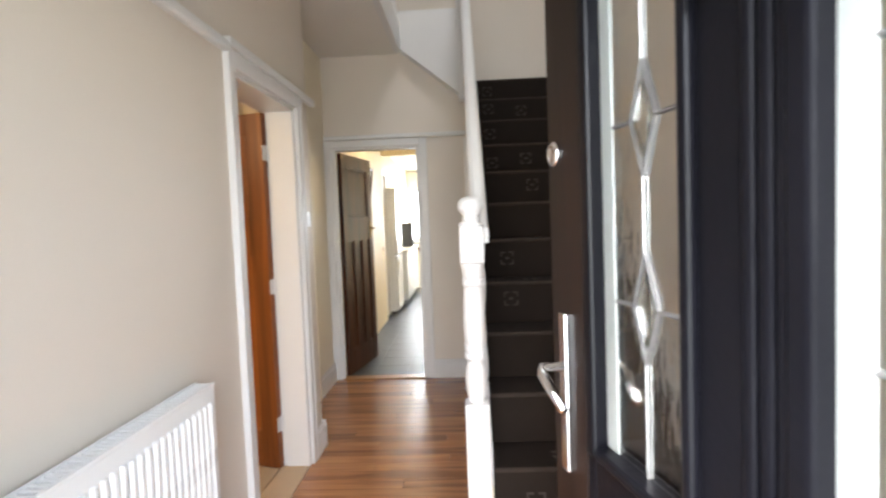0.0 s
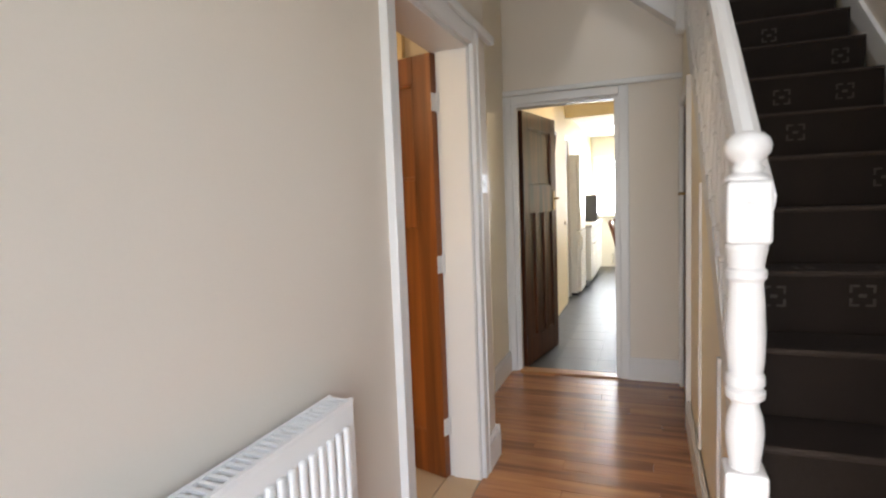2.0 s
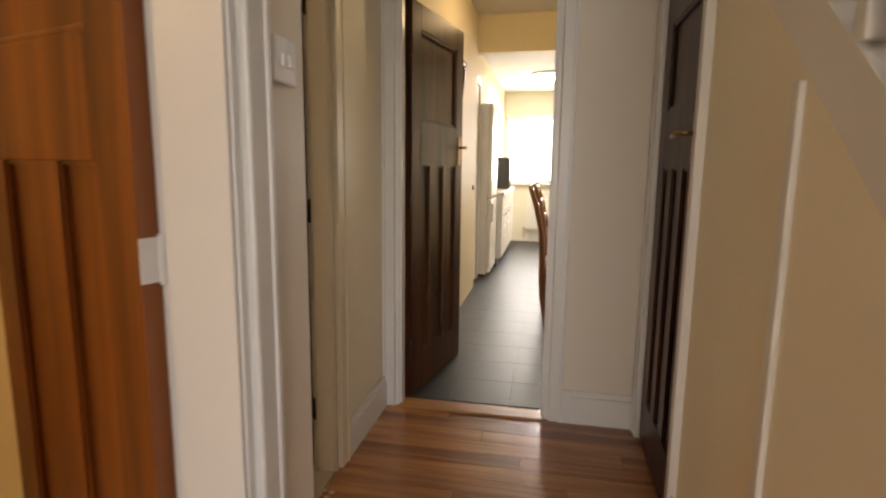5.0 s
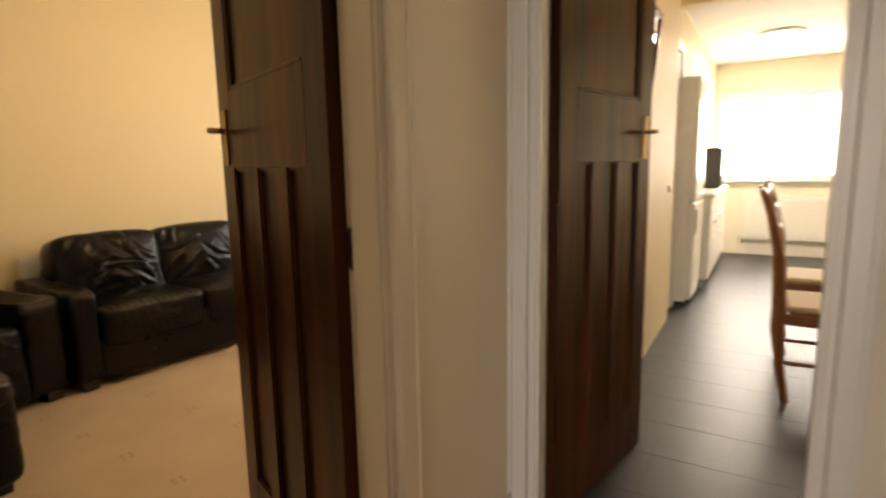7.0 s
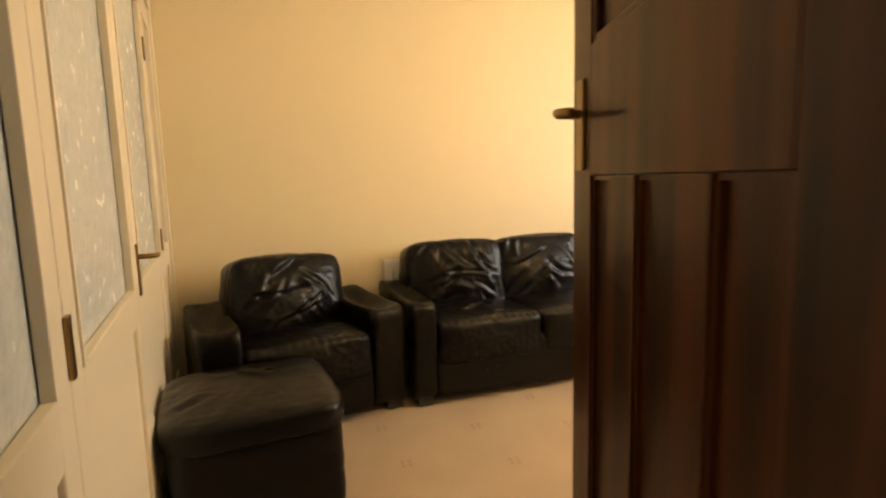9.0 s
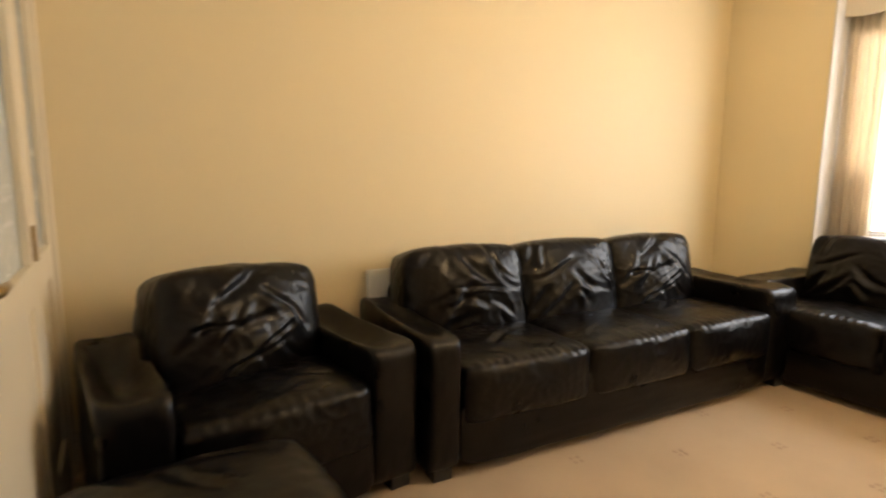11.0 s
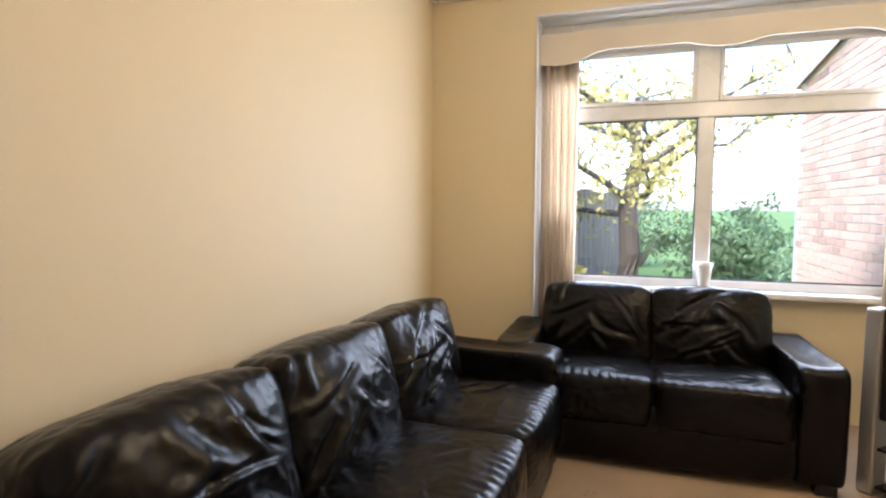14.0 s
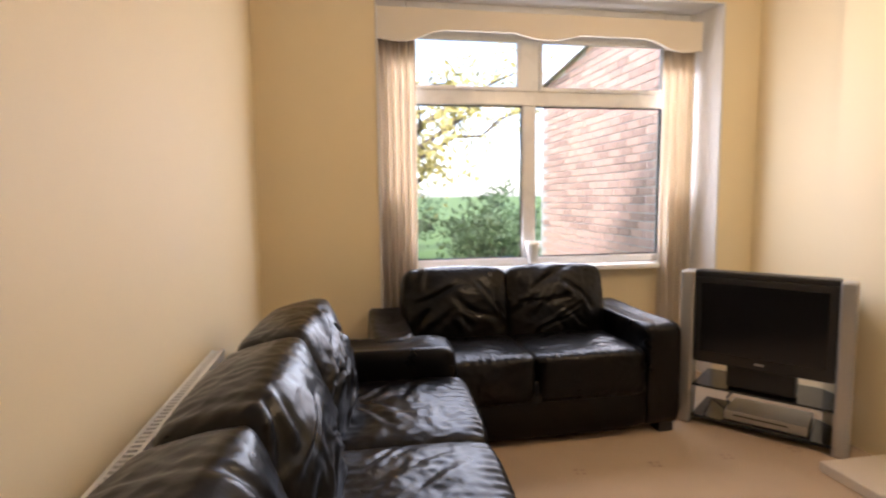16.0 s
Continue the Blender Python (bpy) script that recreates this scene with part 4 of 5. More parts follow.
def seat_unit(name, label, category, width, cushions, m, seed, depth=0.90, slump=0.0, arms=(0.20, 0.20), dip=0.035):
    """A leather sofa or armchair. Local x along it, the front at y = 0 and the back at y = depth."""
    s = thing(name, label, category, m)
    al, ar = arms
    mid, span = (al + width - ar) / 2, width - al - ar
    part("base", B(al - 0.01, width - ar + 0.01, 0.05, depth - 0.04, 0.05, 0.30, 0.02, 3), LEATHER, s)
    fb = cushion(span + 0.01, 0.07, 0.27, 10, 0.010, 0.006, seed + 30, 26)
    f = part("front_panel", fb, LEATHER, s, smooth=True)
    f.location = (mid, 0.035, 0.045)
    for i, (x, aw) in enumerate(((al / 2, al), (width - ar / 2, ar))):
        bm = cushion(aw, depth - 0.01, 0.535, 11, 0.008, 0.006, seed + 40 + i, 26, 0.004, dip)
        a = part("arm", bm, LEATHER, s, "flat-topped padded arm", smooth=True)
        a.location = (x, depth / 2, 0.035)
    bb = cushion(span + 0.02, 0.18, 0.66, 7, 0.01, 0.006, seed + 50, 22)
    b = part("back_frame", bb, LEATHER, s, smooth=True)
    b.location = (mid, depth - 0.10, 0.04)
    cw = span / cushions
    for i in range(cushions):
        x = al + cw * (i + 0.5)
        sc = part("seat_cushion", cushion(cw * 1.02, depth - 0.20, 0.235, 10, 0.022, 0.006, seed + i, 66, 0.004, 0.010, 7, 0.0045), LEATHER, s, "seat cushion with a gathered front seam", smooth=True)
        sc.matrix_basis = pose(x, (depth - 0.20) / 2 - 0.025, 0.21, -1.5)
        bc = part("back_cushion", cushion(cw * 1.02, 0.23, 0.455, 9, 0.062, 0.0055, seed + 10 + i, 68, 0.005, 0, 15), LEATHER, s, "plump creased back cushion", smooth=True)
        bc.matrix_basis = pose(x, depth - 0.27 - slump * 0.005, 0.345, -13, slump * 0.25, (i % 2) * 1.5 - 0.7 + slump)
    for x in (0.03, width - 0.11):
        for y in (0.03, depth - 0.11):
            part("foot", B(x, x + 0.08, y, y + 0.08, 0, 0.05, 0.004), BLACK_PLASTIC, s)
    return s


seat_unit("three_seat_sofa", "black creased leather three-seat sofa along the cream wall", "sofa", 2.23, 3, pose(-2.498, 5.36, 0, 0, 0, 86), 1, 0.82, 0, (0.14, 0.25))
seat_unit("loveseat", "black creased leather two-seat sofa below the window", "sofa", 1.54, 2, pose(-2.71, 7.51, 0, 0, 0, 0), 2, 0.80)
seat_unit("armchair", "black creased leather armchair beside the glazed doors", "armchair", 1.0, 1, pose(-2.44, 4.355, 0, 0, 0, 96), 3, 0.78, 14, (0.20, 0.20), 0.105)
st = thing("footstool", "black leather square footstool beside the glazed doors", "footstool", pose(-2.03, 4.545, 0, 0, 0, 1))
part("body", cushion(0.58, 0.56, 0.36, 14, 0.01, 0.006, 60, 24), LEATHER, st, smooth=True).location = (0, 0, 0.035)
part("padded_top", cushion(0.60, 0.58, 0.10, 7, 0.02, 0.006, 61, 40, 0, 0, 4), LEATHER, st, smooth=True).location = (0, 0, 0.345)
for x in (-0.25, 0.17):
    for y in (-0.24, 0.16):
        part("foot", B(x, x + 0.08, y, y + 0.08, 0, 0.05, 0.004), BLACK_PLASTIC, st)

radiator("radiator", "white panel radiator on the cream wall behind the sofa", 1.6, 0.52, pose(LX, 5.45, 0.16, 0, 0, -90) @ pose(-1.6, 0, 0), depth=0.06)


def television():
    t = thing("television", "silver and black floor-standing television beside the chimney breast", "television", pose(-1.10, 7.66, 0, 0, 0, -50))
    w = 0.74
    for x in (0, w - 0.065):
        part("side_column", B(x, x + 0.065, 0, 0.10, 0, 0.81, 0.012, 3), SILVER, t, "tall silver side column")
    part("top_bar", B(0.065, w - 0.065, 0.015, 0.10, 0.785, 0.815, 0.006), BLACK_PLASTIC, t)
    part("screen_surround", B(0.066, w - 0.066, 0.02, 0.10, 0.335, 0.785, 0.008), BLACK_PLASTIC, t)
    part("screen", B(0.10, w - 0.10, 0.012, 0.022, 0.395, 0.755, 0.003), SCREEN, t)
    part("maker_plate", B(w / 2 - 0.02, w / 2 + 0.02, 0.016, 0.021, 0.362, 0.372), SILVER, t)
    part("tube_housing", B(0.12, w - 0.12, 0.10, 0.30, 0.36, 0.76, 0.04, 3), BLACK_PLASTIC, t)
    part("neck", B(w / 2 - 0.15, w / 2 + 0.15, 0.05, 0.16, 0.22, 0.335, 0.01), BLACK_PLASTIC, t)
    part("glass_shelf", B(0.065, w - 0.065, 0.02, 0.34, 0.20, 0.212, 0.003), SCREEN, t)
    part("base_shelf", B(0.065, w - 0.065, 0.02, 0.34, 0.03, 0.045, 0.003), SCREEN, t)
    return t


television()
pl = thing("set_top_box", "slim silver player on the television shelf", "media player", pose(-1.10, 7.66, 0.047, 0, 0, -50))
part("case", B(0.22, 0.58, 0.05, 0.28, 0.0, 0.05, 0.004), SILVER, pl)
part("front_slot", B(0.26, 0.50, 0.046, 0.05, 0.028, 0.034), BLACK_PLASTIC, pl)
cb = bmesh.new()
tube(cb, [(-0.98, 7.60, 0.05), (-0.92, 7.62, 0.12), (-0.86, 7.56, 0.06), (-0.80, 7.66, 0.10), (-0.72, 7.64, 0.2)], 0.006, 6)
solid("cable", cb, BLACK_PLASTIC, "loose black cable behind the television", "cable")

v = thing("vase", "small white ribbed porcelain cup on the window sill", "vase", pose(-1.63, 8.46, 0.75))
part("bowl", lathe(bmesh.new(), [(0.026, 0), (0.03, 0.006), (0.034, 0.05), (0.046, 0.13), (0.050, 0.16), (0.044, 0.16), (0.03, 0.05), (0.02, 0.02)], 20), PORCELAIN, v, smooth=True)


def pendant(name, label, p, drop):
    l = thing(name, label, "ceiling lamp", pose(*p))
    part("rose", lathe(bmesh.new(), [(0.05, -0.03), (0.06, 0.0)], 20), BRASS, l)
    part("stem", tube(bmesh.new(), [(0, 0, -0.03), (0, 0, -drop)], 0.008), BRASS, l)
    for i in range(3):
        a = i * 2.094
        part("arm", tube(bmesh.new(), [(0, 0, -drop), (0.07 * math.cos(a), 0.07 * math.sin(a), -drop - 0.04), (0.15 * math.cos(a), 0.15 * math.sin(a), -drop)], 0.006), BRASS, l)
        part("bulb", lathe(bmesh.new(), [(0.010, 0), (0.022, 0.02), (0.024, 0.04), (0.012, 0.06)], 14, (0.15 * math.cos(a), 0.15 * math.sin(a), -drop)), BULB, l, smooth=True)
    return l


pendant("ceiling_lamp", "three-armed brass ceiling lamp with lit bulbs", (-1.3, 6.5, LH), 0.18)

# ---- front room beyond the first door ----
structure("floor_front_room", B(-3.3, 0.03, 1.2, 4.02, -0.1, 0.0), CARPET, "beige carpet in the front room", "floor")
wall("wall_front_room", [(-3.4, -3.3, 1.1, 4.06, -0.05, 2.6), (-3.3, 0.03, 1.06, 1.2, -0.05, 2.6), (-3.3, -0.17, 3.98, 4.02, -0.05, 2.6)], PAINT_LOUNGE, "cream painted front room wall")
structure("ceiling_front_room", B(-3.4, 0.03, 1.1, 4.06, 2.55, 2.65), CEILING, "white painted front room ceiling", "ceiling")

# ---- kitchen ----
KY = 11.9
structure("floor_kitchen", B(-0.06, 2.6, 5.5, KY, -0.1, -0.004), VINYL, "dark grey slate-effect kitchen floor", "floor")
wall("wall_kitchen_left", [(-0.17, -0.05, 5.6, 12.0, -0.05, 2.6)], PAINT_YELLOW, "cream painted kitchen wall with a dado rail")
wall("wall_kitchen_right", [(2.5, 2.6, 5.6, 12.0, -0.05, 2.6)], PAINT_YELLOW, "cream painted kitchen wall")
kx0, kx1, kz0, kz1 = -0.02, 1.9, 0.95, 2.0
wall("wall_kitchen_far", [(-0.05, kx0, KY, 12.0, -0.05, 2.6), (kx1, 2.5, KY, 12.0, -0.05, 2.6), (kx0, kx1, KY, 12.0, -0.05, kz0), (kx0, kx1, KY, 12.0, kz1, 2.6)],
     PAINT_KITCHEN, "pale cream kitchen wall below and above the window")
wall("wall_kitchen_lintel", [(-0.05, 2.5, 8.3, 8.42, 2.26, 2.6)], PAINT_YELLOW, "cream painted beam across the kitchen")
structure("ceiling_kitchen", B(-0.05, 2.5, 5.6, 12.0, 2.6, 2.7), CEILING, "white painted kitchen ceiling", "ceiling")
structure("ceiling_kitchen_low", B(-0.05, 2.5, 8.42, KY, 2.38, 2.6), CEILING, "white painted lower kitchen ceiling", "ceiling")
structure("trim_dado_rail", B(-0.05, -0.02, 5.66, 7.94, 0.82, 0.86, 0.008), GLOSS, "white painted dado rail", "rail")
skirting("baseboard_kitchen_left", -0.05, -0.028, 5.62, 7.94)
skirting("baseboard_kitchen_far", 0.4, 2.5, KY - 0.022, KY)
kw = tagged(thing("window_2", "wide white framed kitchen window in front of a glowing daylight backdrop", "window"), kind="structure")
for a, b, c, d in ((kx0, kx0 + 0.05, kz0, kz1), (kx1 - 0.05, kx1, kz0, kz1), (kx0 + 0.05, kx1 - 0.05, kz0, kz0 + 0.05), (kx0 + 0.05, kx1 - 0.05, kz1 - 0.05, kz1), (0.92, 0.98, kz0 + 0.05, kz1 - 0.05)):
    part("window_frame", B(a, b, KY + 0.02, KY + 0.08, c, d, 0.006), UPVC, kw)
for a, b in ((kx0 + 0.05, 0.92), (0.98, kx1 - 0.05)):
    part("pane", B(a, b, KY + 0.045, KY + 0.05, kz0 + 0.05, kz1 - 0.05), GLASS, kw).visible_shadow = False
part("window_sill", B(kx0, kx1, KY - 0.10, KY + 0.02, kz0 - 0.03, kz0, 0.006), UPVC, kw)
part("blind_rail", B(kx0, kx1, KY - 0.03, KY, kz1 - 0.03, kz1 + 0.02, 0.006), UPVC, kw)
radiator("radiator", "white panel radiator below the kitchen window", 1.2, 0.55, pose(1.55, KY, 0.2, 0, 0, 180))


sd = tagged(thing("door_store", "closed white painted panel door in the kitchen wall", "door", pose(-0.05, 8.02, 0)), kind="structure")
part("surround", B(0, 0.03, -0.07, 0, 0, 2.08, 0.006), GLOSS, sd)
part("surround", B(0, 0.03, 0.66, 0.73, 0, 2.08, 0.006), GLOSS, sd)
part("surround", B(0, 0.03, 0, 0.66, 2.01, 2.08, 0.006), GLOSS, sd)
part("leaf", B(0, 0.012, 0.003, 0.657, 0.006, 2.006, 0.002), GLOSS, sd)
for z0, z1 in ((0.12, 0.62), (0.74, 1.24), (1.36, 1.9)):
    part("raised_panel", B(0.012, 0.02, 0.09, 0.57, z0, z1, 0.004), GLOSS, sd)
part("knob", lathe(bmesh.new(), [(0.012, 0), (0.012, 0.02), (0.026, 0.035), (0.022, 0.05)], 14), BRASS, sd, smooth=True).matrix_basis = pose(0.012, 0.07, 1.0, 0, 90)


def tall_unit():
    u = thing("fridge_freezer", "tall white fridge freezer beside the worktop", "fridge", pose(-0.05, 8.78, 0))
    part("body", B(0, 0.11, 0, 0.6, 0.03, 1.85, 0.008), APPLIANCE, u)
    part("lower_door", B(0.11, 0.155, 0.004, 0.596, 0.05, 0.85, 0.012), APPLIANCE, u)
    part("upper_door", B(0.11, 0.155, 0.004, 0.596, 0.865, 1.85, 0.012), APPLIANCE, u)
    part("handle", B(0.155, 0.175, 0.03, 0.05, 0.6, 0.8, 0.005), APPLIANCE, u)
    part("plinth", B(0.01, 0.10, 0.01, 0.59, 0, 0.03), BLACK_PLASTIC, u)
    return u


tall_unit()
for i in range(3):
    y = 9.45 + i * 0.6
    c = thing("base_cabinet", "white kitchen base cabinet with a bar handle", "cabinet", pose(-0.05, y, 0), group="kitchen base cabinets")
    part("body", B(0, 0.20, 0, 0.598, 0.1, 0.86), APPLIANCE, c)
    part("plinth", B(0.01, 0.16, 0, 0.598, 0, 0.1), BLACK_PLASTIC, c)
    dr = part("door", B(0.20, 0.22, 0.004, 0.594, 0.11, 0.68, 0.003), APPLIANCE, c)
    part("handle", tube(bmesh.new(), [(0.22, 0.2, 0.62), (0.245, 0.2, 0.62), (0.245, 0.4, 0.62), (0.22, 0.4, 0.62)], 0.006), CHROME, dr)
    dw = part("drawer", B(0.20, 0.22, 0.004, 0.594, 0.69, 0.85, 0.003), APPLIANCE, c)
solid("worktop", B(-0.05, 0.19, 9.42, 11.25, 0.862, 0.90, 0.006), WORKTOP, "pale kitchen worktop along the wall", "worktop")
mw = thing("microwave", "black microwave oven standing on the worktop", "microwave", pose(-0.03, 10.35, 0.902))
part("case", B(0, 0.20, 0, 0.46, 0.01, 0.42, 0.008), BLACK_PLASTIC, mw)
part("glass_door", B(0.20, 0.21, 0.02, 0.33, 0.03, 0.40, 0.004), SCREEN, mw)
part("foot", B(0.03, 0.17, 0.05, 0.41, 0, 0.012), BLACK_PLASTIC, mw)

mr = thing("wall_mirror", "framed mirror tilted on the cream kitchen wall", "mirror", pose(-0.05, 6.72, 1.34, 0, 6, 0))
part("glass", B(0.012, 0.018, 0.03, 0.57, 0.03, 0.62), MIRROR, mr)
for a, b, c, d in ((0, 0.03, 0, 0.65), (0.57, 0.60, 0, 0.65), (0.03, 0.57, 0, 0.03), (0.03, 0.57, 0.62, 0.65)):
    part("frame", B(0, 0.03, a, b, c, d, 0.004), DOOR_DARK, mr)

ft = thing("ceiling_light", "round white ceiling light glowing in the kitchen", "ceiling light", pose(0.62, 10.25, 2.38))
part("base_ring", lathe(bmesh.new(), [(0.19, -0.03), (0.195, -0.015), (0.19, 0)], 28), UPVC, ft)
part("diffuser", lathe(bmesh.new(), [(0.03, -0.095), (0.11, -0.085), (0.16, -0.06), (0.18, -0.03)], 28), TUBE, ft, "glowing white dome", smooth=True)


def dining_chair(m):
    c = thing("dining_chair", "red-brown wooden ladder-back dining chair with a tan seat", "chair", m, "kitchen dining chairs")
    for x in (-0.20, 0.20):
        part("back_post", tube(bmesh.new(), [(x, -0.16, 0), (x, -0.20, 0.25), (x, -0.20, 0.45), (x, -0.215, 0.7), (x, -0.26, 0.9), (x, -0.31, 1.05)], [0.018, 0.02, 0.022, 0.02, 0.019, 0.015], 8), CHAIR_WOOD, c)
        part("leg", tube(bmesh.new(), [(x, 0.20, 0), (x, 0.20, 0.44)], [0.016, 0.021], 8), CHAIR_WOOD, c)
        part("stretcher", tube(bmesh.new(), [(x, -0.18, 0.2), (x, 0.20, 0.2)], 0.011, 6), CHAIR_WOOD, c)
    for z, y in ((0.60, -0.205), (0.74, -0.222), (0.87, -0.25), (0.99, -0.29)):
        bm = prism(bmesh.new(), [(-0.19, z - 0.035), (0.19, z - 0.035), (0.19, z + 0.025), (0.1, z + 0.042), (0, z + 0.048), (-0.1, z + 0.042), (-0.19, z + 0.025)], 1, y - 0.009, y + 0.009)
        part("back_slat", bm, CHAIR_WOOD, c)
    part("seat_frame", B(-0.22, 0.22, -0.2, 0.22, 0.40, 0.45, 0.008), CHAIR_WOOD, c)
    part("seat_pad", B(-0.205, 0.205, -0.17, 0.21, 0.45, 0.485, 0.014, 3), PELMET, c, "tan padded seat")
    part("stretcher", tube(bmesh.new(), [(-0.2, 0.2, 0.26), (0.2, 0.2, 0.26)], 0.011, 6), CHAIR_WOOD, c)
    return c


ch = dining_chair(pose(0.88, 7.25, 0, 0, 0, -88))
copy_thing(ch, pose(0.90, 8.0, 0, 0, 0, -92))
tb = thing("dining_table", "wooden dining table with a pale cloth in the kitchen", "table", pose(1.75, 7.6, 0))
part("tabletop", B(-0.42, 0.42, -0.7, 0.7, 0.72, 0.75, 0.008), CHAIR_WOOD, tb)
for x in (-0.36, 0.30):
    for y in (-0.62, 0.56):
        part("leg", B(x, x + 0.06, y, y + 0.06, 0, 0.72, 0.006), CHAIR_WOOD, tb)

# self-lit sheet added behind the kitchen window in place of the bright sky
structure("backdrop", B(-0.02, 2.4, 12.3, 12.32, -0.1, 2.6), DAYLIGHT, "bright white overcast daylight beyond the kitchen window", "sky")

# ---- garden ----
structure("ground", B(-1500, 1500, -1500, 1500, -0.6, -0.13), GRASS, "rough garden lawn", "ground")
structure("pavement_front", B(-1, 4, -3, 1.02, -0.13, -0.02), CONCRETE, "concrete front step and path", "pavement")


def brick_wall(name, label, x, y0, y1, ztop0, ztop1, thick=0.1, m=None):
    w = structure(name, prism(bmesh.new(), [(y0, -0.13), (y1, -0.13), (y1, ztop1), (y0, ztop0)], 0, x, x + thick), MORTAR, label, "wall")
    return w


bw = brick_wall("wall_extension", "pale red brick side wall of the kitchen extension", -0.24, 8.66, 12.05, 3.05, 2.62)
structure("roof_extension", prism(bmesh.new(), [(8.6, 3.06), (12.25, 2.62), (12.25, 2.72), (8.6, 3.16)], 0, -0.30, 2.8), ROOFING, "sloping tiled roof of the kitchen extension", "roof")
structure("trim_extension_bargeboard", prism(bmesh.new(), [(8.6, 3.0), (12.25, 2.56), (12.25, 2.70), (8.6, 3.14)], 0, -0.315, -0.302), UPVC, "white bargeboard under the roof edge", "bargeboard")
structure("trim_extension_gutter", B(-0.37, -0.316, 12.05, 12.28, 2.55, 2.64, 0.01), UPVC, "white gutter end", "gutter")

ga = thing("garage", "rendered garage with a brick upper course and flat roof", "garage", pose(-4.40, 11.0, -0.13))
part("wall", B(-1.4, 1.35, 0, 4.2, 0, 2.2), RENDER, ga)
part("fascia", B(-1.5, 1.5, -0.1, 4.3, 2.2, 2.42, 0.01), ROOFING, ga, "red-brown fascia board")
part("door", B(1.35, 1.38, 0.6, 1.5, 0, 2.0, 0.004), UPVC, ga, "white side door")
part("downpipe", tube(bmesh.new(), [(1.42, 4.0, 0), (1.42, 4.0, 2.25)], 0.04), UPVC, ga)

fn = thing("fence", "weathered grey timber garden fence", "fence", pose(-2.9, 14.6, -0.13, 0, 0, 62))
for i in range(16):
    part("board", B(i * 0.145, i * 0.145 + 0.135, 0, 0.02, 0, 1.7 + 0.03 * math.sin(i * 7.1)), FENCE, fn)
part("rail", B(0, 2.31, 0.02, 0.06, 0.4, 0.48), FENCE, fn)
part("rail", B(0, 2.31, 0.02, 0.06, 1.3, 1.38), FENCE, fn)


def leaves(bm, rnd, centre, r, n, size):
    for _ in range(n):
        d = Vector((rnd.gauss(0, 1), rnd.gauss(0, 1), rnd.gauss(0, 0.8)))
        p = Vector(centre) + d.normalized() * r * rnd.random() ** 0.5
        q = Euler((rnd.uniform(0, 6.3), rnd.uniform(0, 6.3), rnd.uniform(0, 6.3))).to_matrix()
        s = size * rnd.uniform(0.6, 1.3)
        vs = [bm.verts.new(p + q @ Vector(c)) for c in ((-s, 0, 0), (0, -s * 0.45, s * 0.12), (s, 0, 0), (0, s * 0.45, s * 0.12))]
        bm.faces.new(vs)


def tree(label, m, seed, h=4.2, leaf=LEAF_YELLOW):
    rnd = random.Random(seed)
    t = thing("tree", label, "tree", m)
    bm = tube(bmesh.new(), [(0, 0, 0), (0.05, 0, 0.7), (0.0, 0.08, 1.4), (0.12, 0.1, 2.1), (0.1, 0.05, 3.0)], [0.20, 0.15, 0.13, 0.10, 0.05], 10)
    part("trunk", bm, BARK, t)
    bl, tips = bmesh.new(), []
    for i in range(13):
        a, z = i * 2.4 + rnd.uniform(-0.4, 0.4), rnd.uniform(1.0, 2.7)
        p = Vector((0.07, 0.06, z))
        pts = [p.copy()]
        l = rnd.uniform(1.2, 2.3)
        for k in range(4):
            p = p + Vector((math.cos(a) * l / 4, math.sin(a) * l / 4, rnd.uniform(0.0, 0.32)))
            a += rnd.uniform(-0.4, 0.4)
            pts.append(p.copy())
            if k > 0:
                tips.append(p.copy())
                side = p + Vector((rnd.uniform(-0.6, 0.6), rnd.uniform(-0.6, 0.6), rnd.uniform(-0.2, 0.5)))
                tube(bl, [p, (p + side) / 2 + Vector((0, 0, 0.05)), side], [0.02, 0.014, 0.006], 5)
                tips.append(side)
        tube(bl, pts, [0.06, 0.05, 0.035, 0.022, 0.01], 6)
    part("limbs", bl, BARK, t)
    bm = bmesh.new()
    for p in tips:
        leaves(bm, rnd, p, rnd.uniform(0.25, 0.6), 62, 0.055)
    tagged(part("crown", bm, leaf, t, "sparse yellow-green leaves"), kind="stuff")
    return t


tree("garden tree with dark limbs and yellowing leaves", pose(-2.05, 13.4, -0.13), 5)


def bush(label, m, seed, r, mat):
    rnd = random.Random(seed)
    b = thing("bush", label, "bush", m)
    bs = bmesh.new()
    for i in range(8):
        a = i * 0.8
        tube(bs, [(0, 0, 0), (math.cos(a) * r * 0.4, math.sin(a) * r * 0.4, r * 0.7)], [0.03, 0.01], 5)
    part("stems", bs, BARK, b)
    bm = bmesh.new()
    for i in range(46):
        c = (rnd.gauss(0, r * 0.45), rnd.gauss(0, r * 0.4), r * 0.75 + rnd.gauss(0, r * 0.33))
        leaves(bm, rnd, c, r * 0.28, 55, 0.05)
    tagged(part("crown", bm, mat, b), kind="stuff")
    return b


bush("rounded dark green garden shrub", pose(-0.75, 13.1, -0.13), 11, 0.85, LEAF_GREEN)
bush("dark green shrub by the brick wall", pose(-0.2, 14.4, -0.13), 12, 0.9, LEAF_GREEN)
bush("tall hedge shrub near the fence", pose(-1.7, 18.5, -0.13), 13, 1.2, LEAF_GREEN)
bush("yellowing shrub beside the garage", pose(-2.75, 12.2, -0.13), 14, 0.4, LEAF_YELLOW)

# ---- pieces of floors and walls ----
me_cache = {}


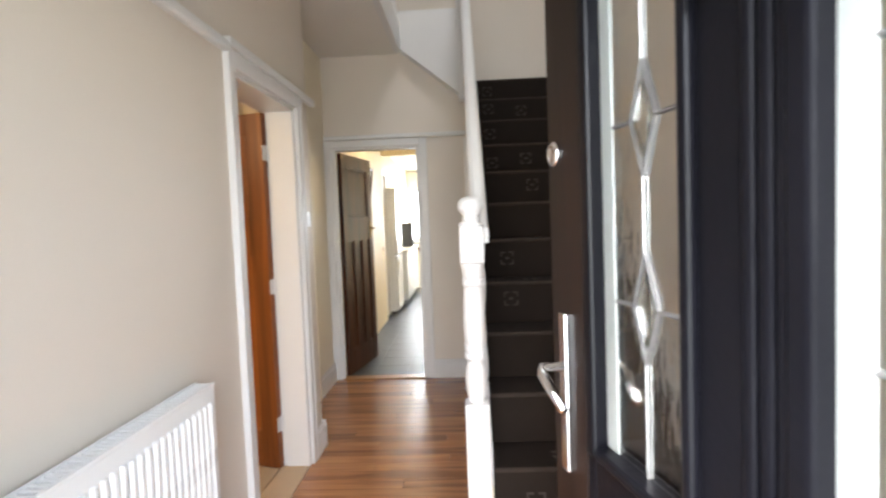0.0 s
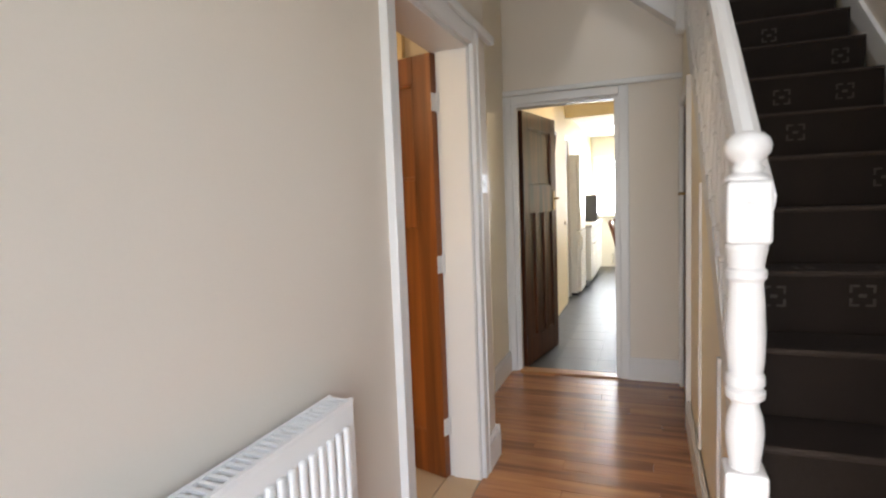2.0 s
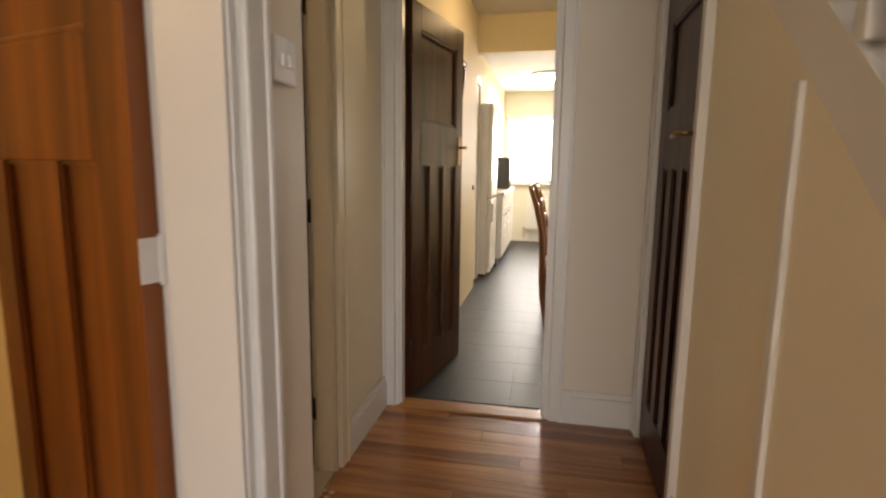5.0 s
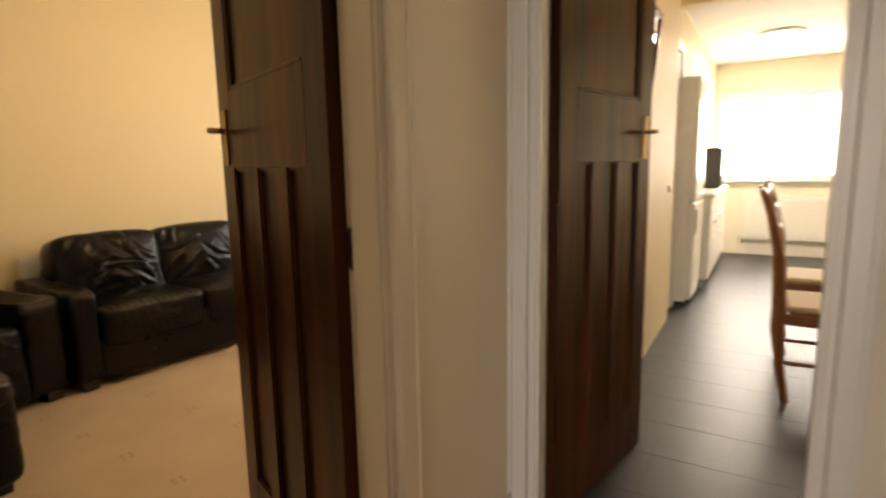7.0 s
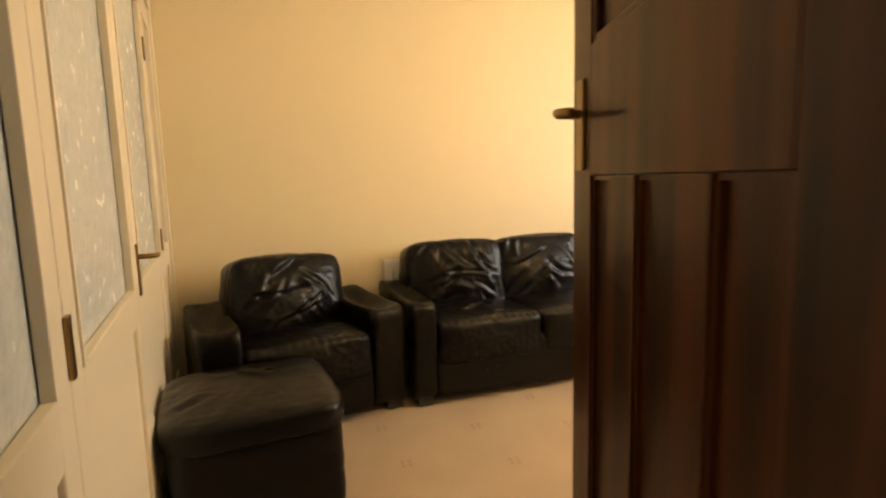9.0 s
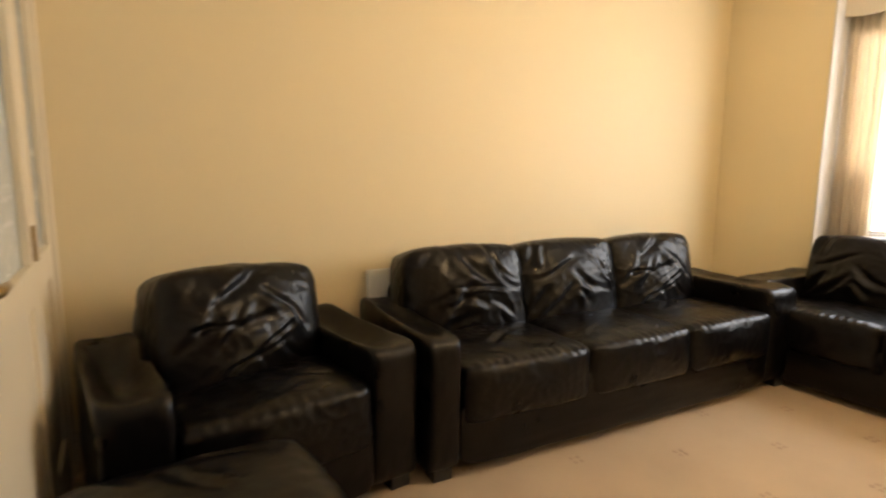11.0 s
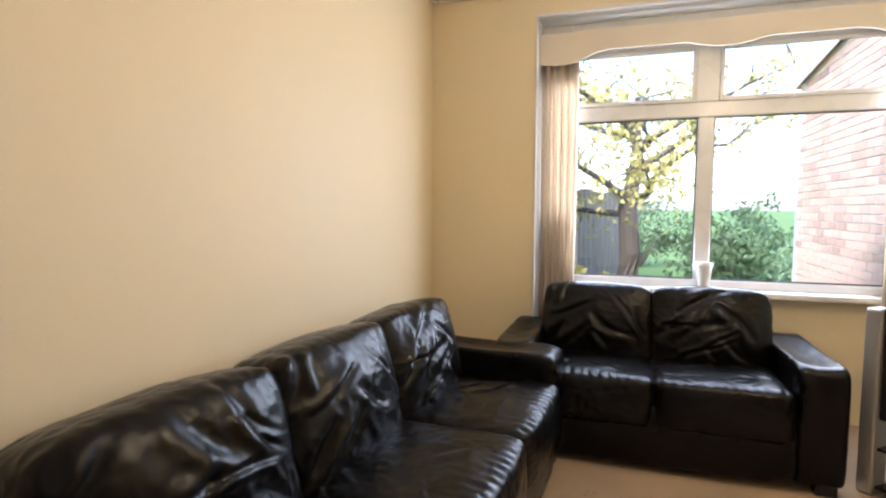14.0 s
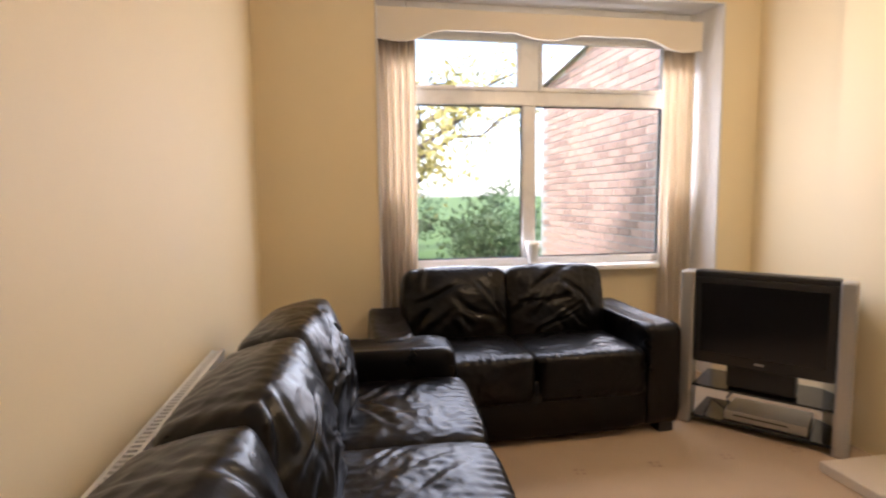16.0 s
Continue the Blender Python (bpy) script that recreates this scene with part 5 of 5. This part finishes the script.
def plank_mesh(w, d):
    key = (round(w, 3), round(d, 3))
    if key not in me_cache:
        bm = B(0, w - 0.0012, 0, d - 0.0012, -0.012, 0, 0.0008, 1)
        me = bpy.data.meshes.new("plank")
        bm.to_mesh(me)
        bm.free()
        me.materials.append(LAMINATE)
        me_cache[key] = me
    return me_cache[key]


rnd = random.Random(4)
y, row = 1.17, 0
while y < 5.49:
    d = min(0.0965, 5.498 - y)
    x, stop = (0.201 if y < 4.03 else -0.055), 1.965
    first = 0.3 + (row * 0.41) % 1.0
    while x < stop - 0.01:
        w = min(first, stop - x)
        first = 1.25
        ob = new("plank", plank_mesh(w, d))
        ob.location = (x, y, 0)
        ob.parent = tagged_floor
        x += w
    y += 0.0965
    row += 1

bmk = B(0.0, 0.012, 0, 0.215, 0, 0.065, 0.002, 1)
brick_me = bpy.data.meshes.new("brick")
bmk.to_mesh(brick_me)
bmk.free()
brick_me.materials.append(BRICK)
rest = bmesh.new()
count = 0
for r in range(37):
    z = 0.30 + r * 0.075
    yy = 8.70 + (0.1125 if r % 2 else 0)
    while yy < 11.83:
        if z + 0.07 < 3.05 - (yy + 0.2 - 8.66) * 0.127:
            if yy > 9.2 and 0.8 < z < 2.6 and count < 300:
                ob = new("brick", brick_me)
                ob.location = (-0.249 + rnd.uniform(-0.001, 0.001), yy, z)
                ob.parent = bw
                count += 1
            else:
                box(rest, -0.249, -0.237, yy, yy + 0.215, z, z + 0.065)
        yy += 0.225
tagged(part("bricks", rest, BRICK, bw), kind="stuff")

tile_bm = B(0, 0.302, 0, 0.302, -0.004, 0.0, 0.001, 1)
tile_me = bpy.data.meshes.new("floor_tile")
tile_bm.to_mesh(tile_me)
tile_bm.free()
tile_me.materials.append(VINYL)
kf = bpy.data.objects["floor_kitchen"]
for i in range(8):
    for j in range(20):
        ob = new("floor_tile", tile_me)
        ob.location = (-0.05 + i * 0.3028, 5.61 + j * 0.3028, 0)
        ob.parent = kf

# faded motifs woven into the lounge carpet
bm = bmesh.new()
for i in range(9):
    for j in range(10):
        cx, cy = -3.1 + i * 0.36 + (0.18 if j % 2 else 0), 4.3 + j * 0.42
        for a in range(4):
            t = a * math.pi / 2 + 0.6
            u, v2 = cx + 0.022 * math.cos(t), cy + 0.022 * math.sin(t)
            box(bm, u - 0.009, u + 0.009, v2 - 0.006, v2 + 0.006, 0.0, 0.0015)
tagged(solid("carpet_motifs", bm, MOTIF_DARK, "small faded woven motifs in the lounge carpet", "carpet pattern"), kind="stuff")
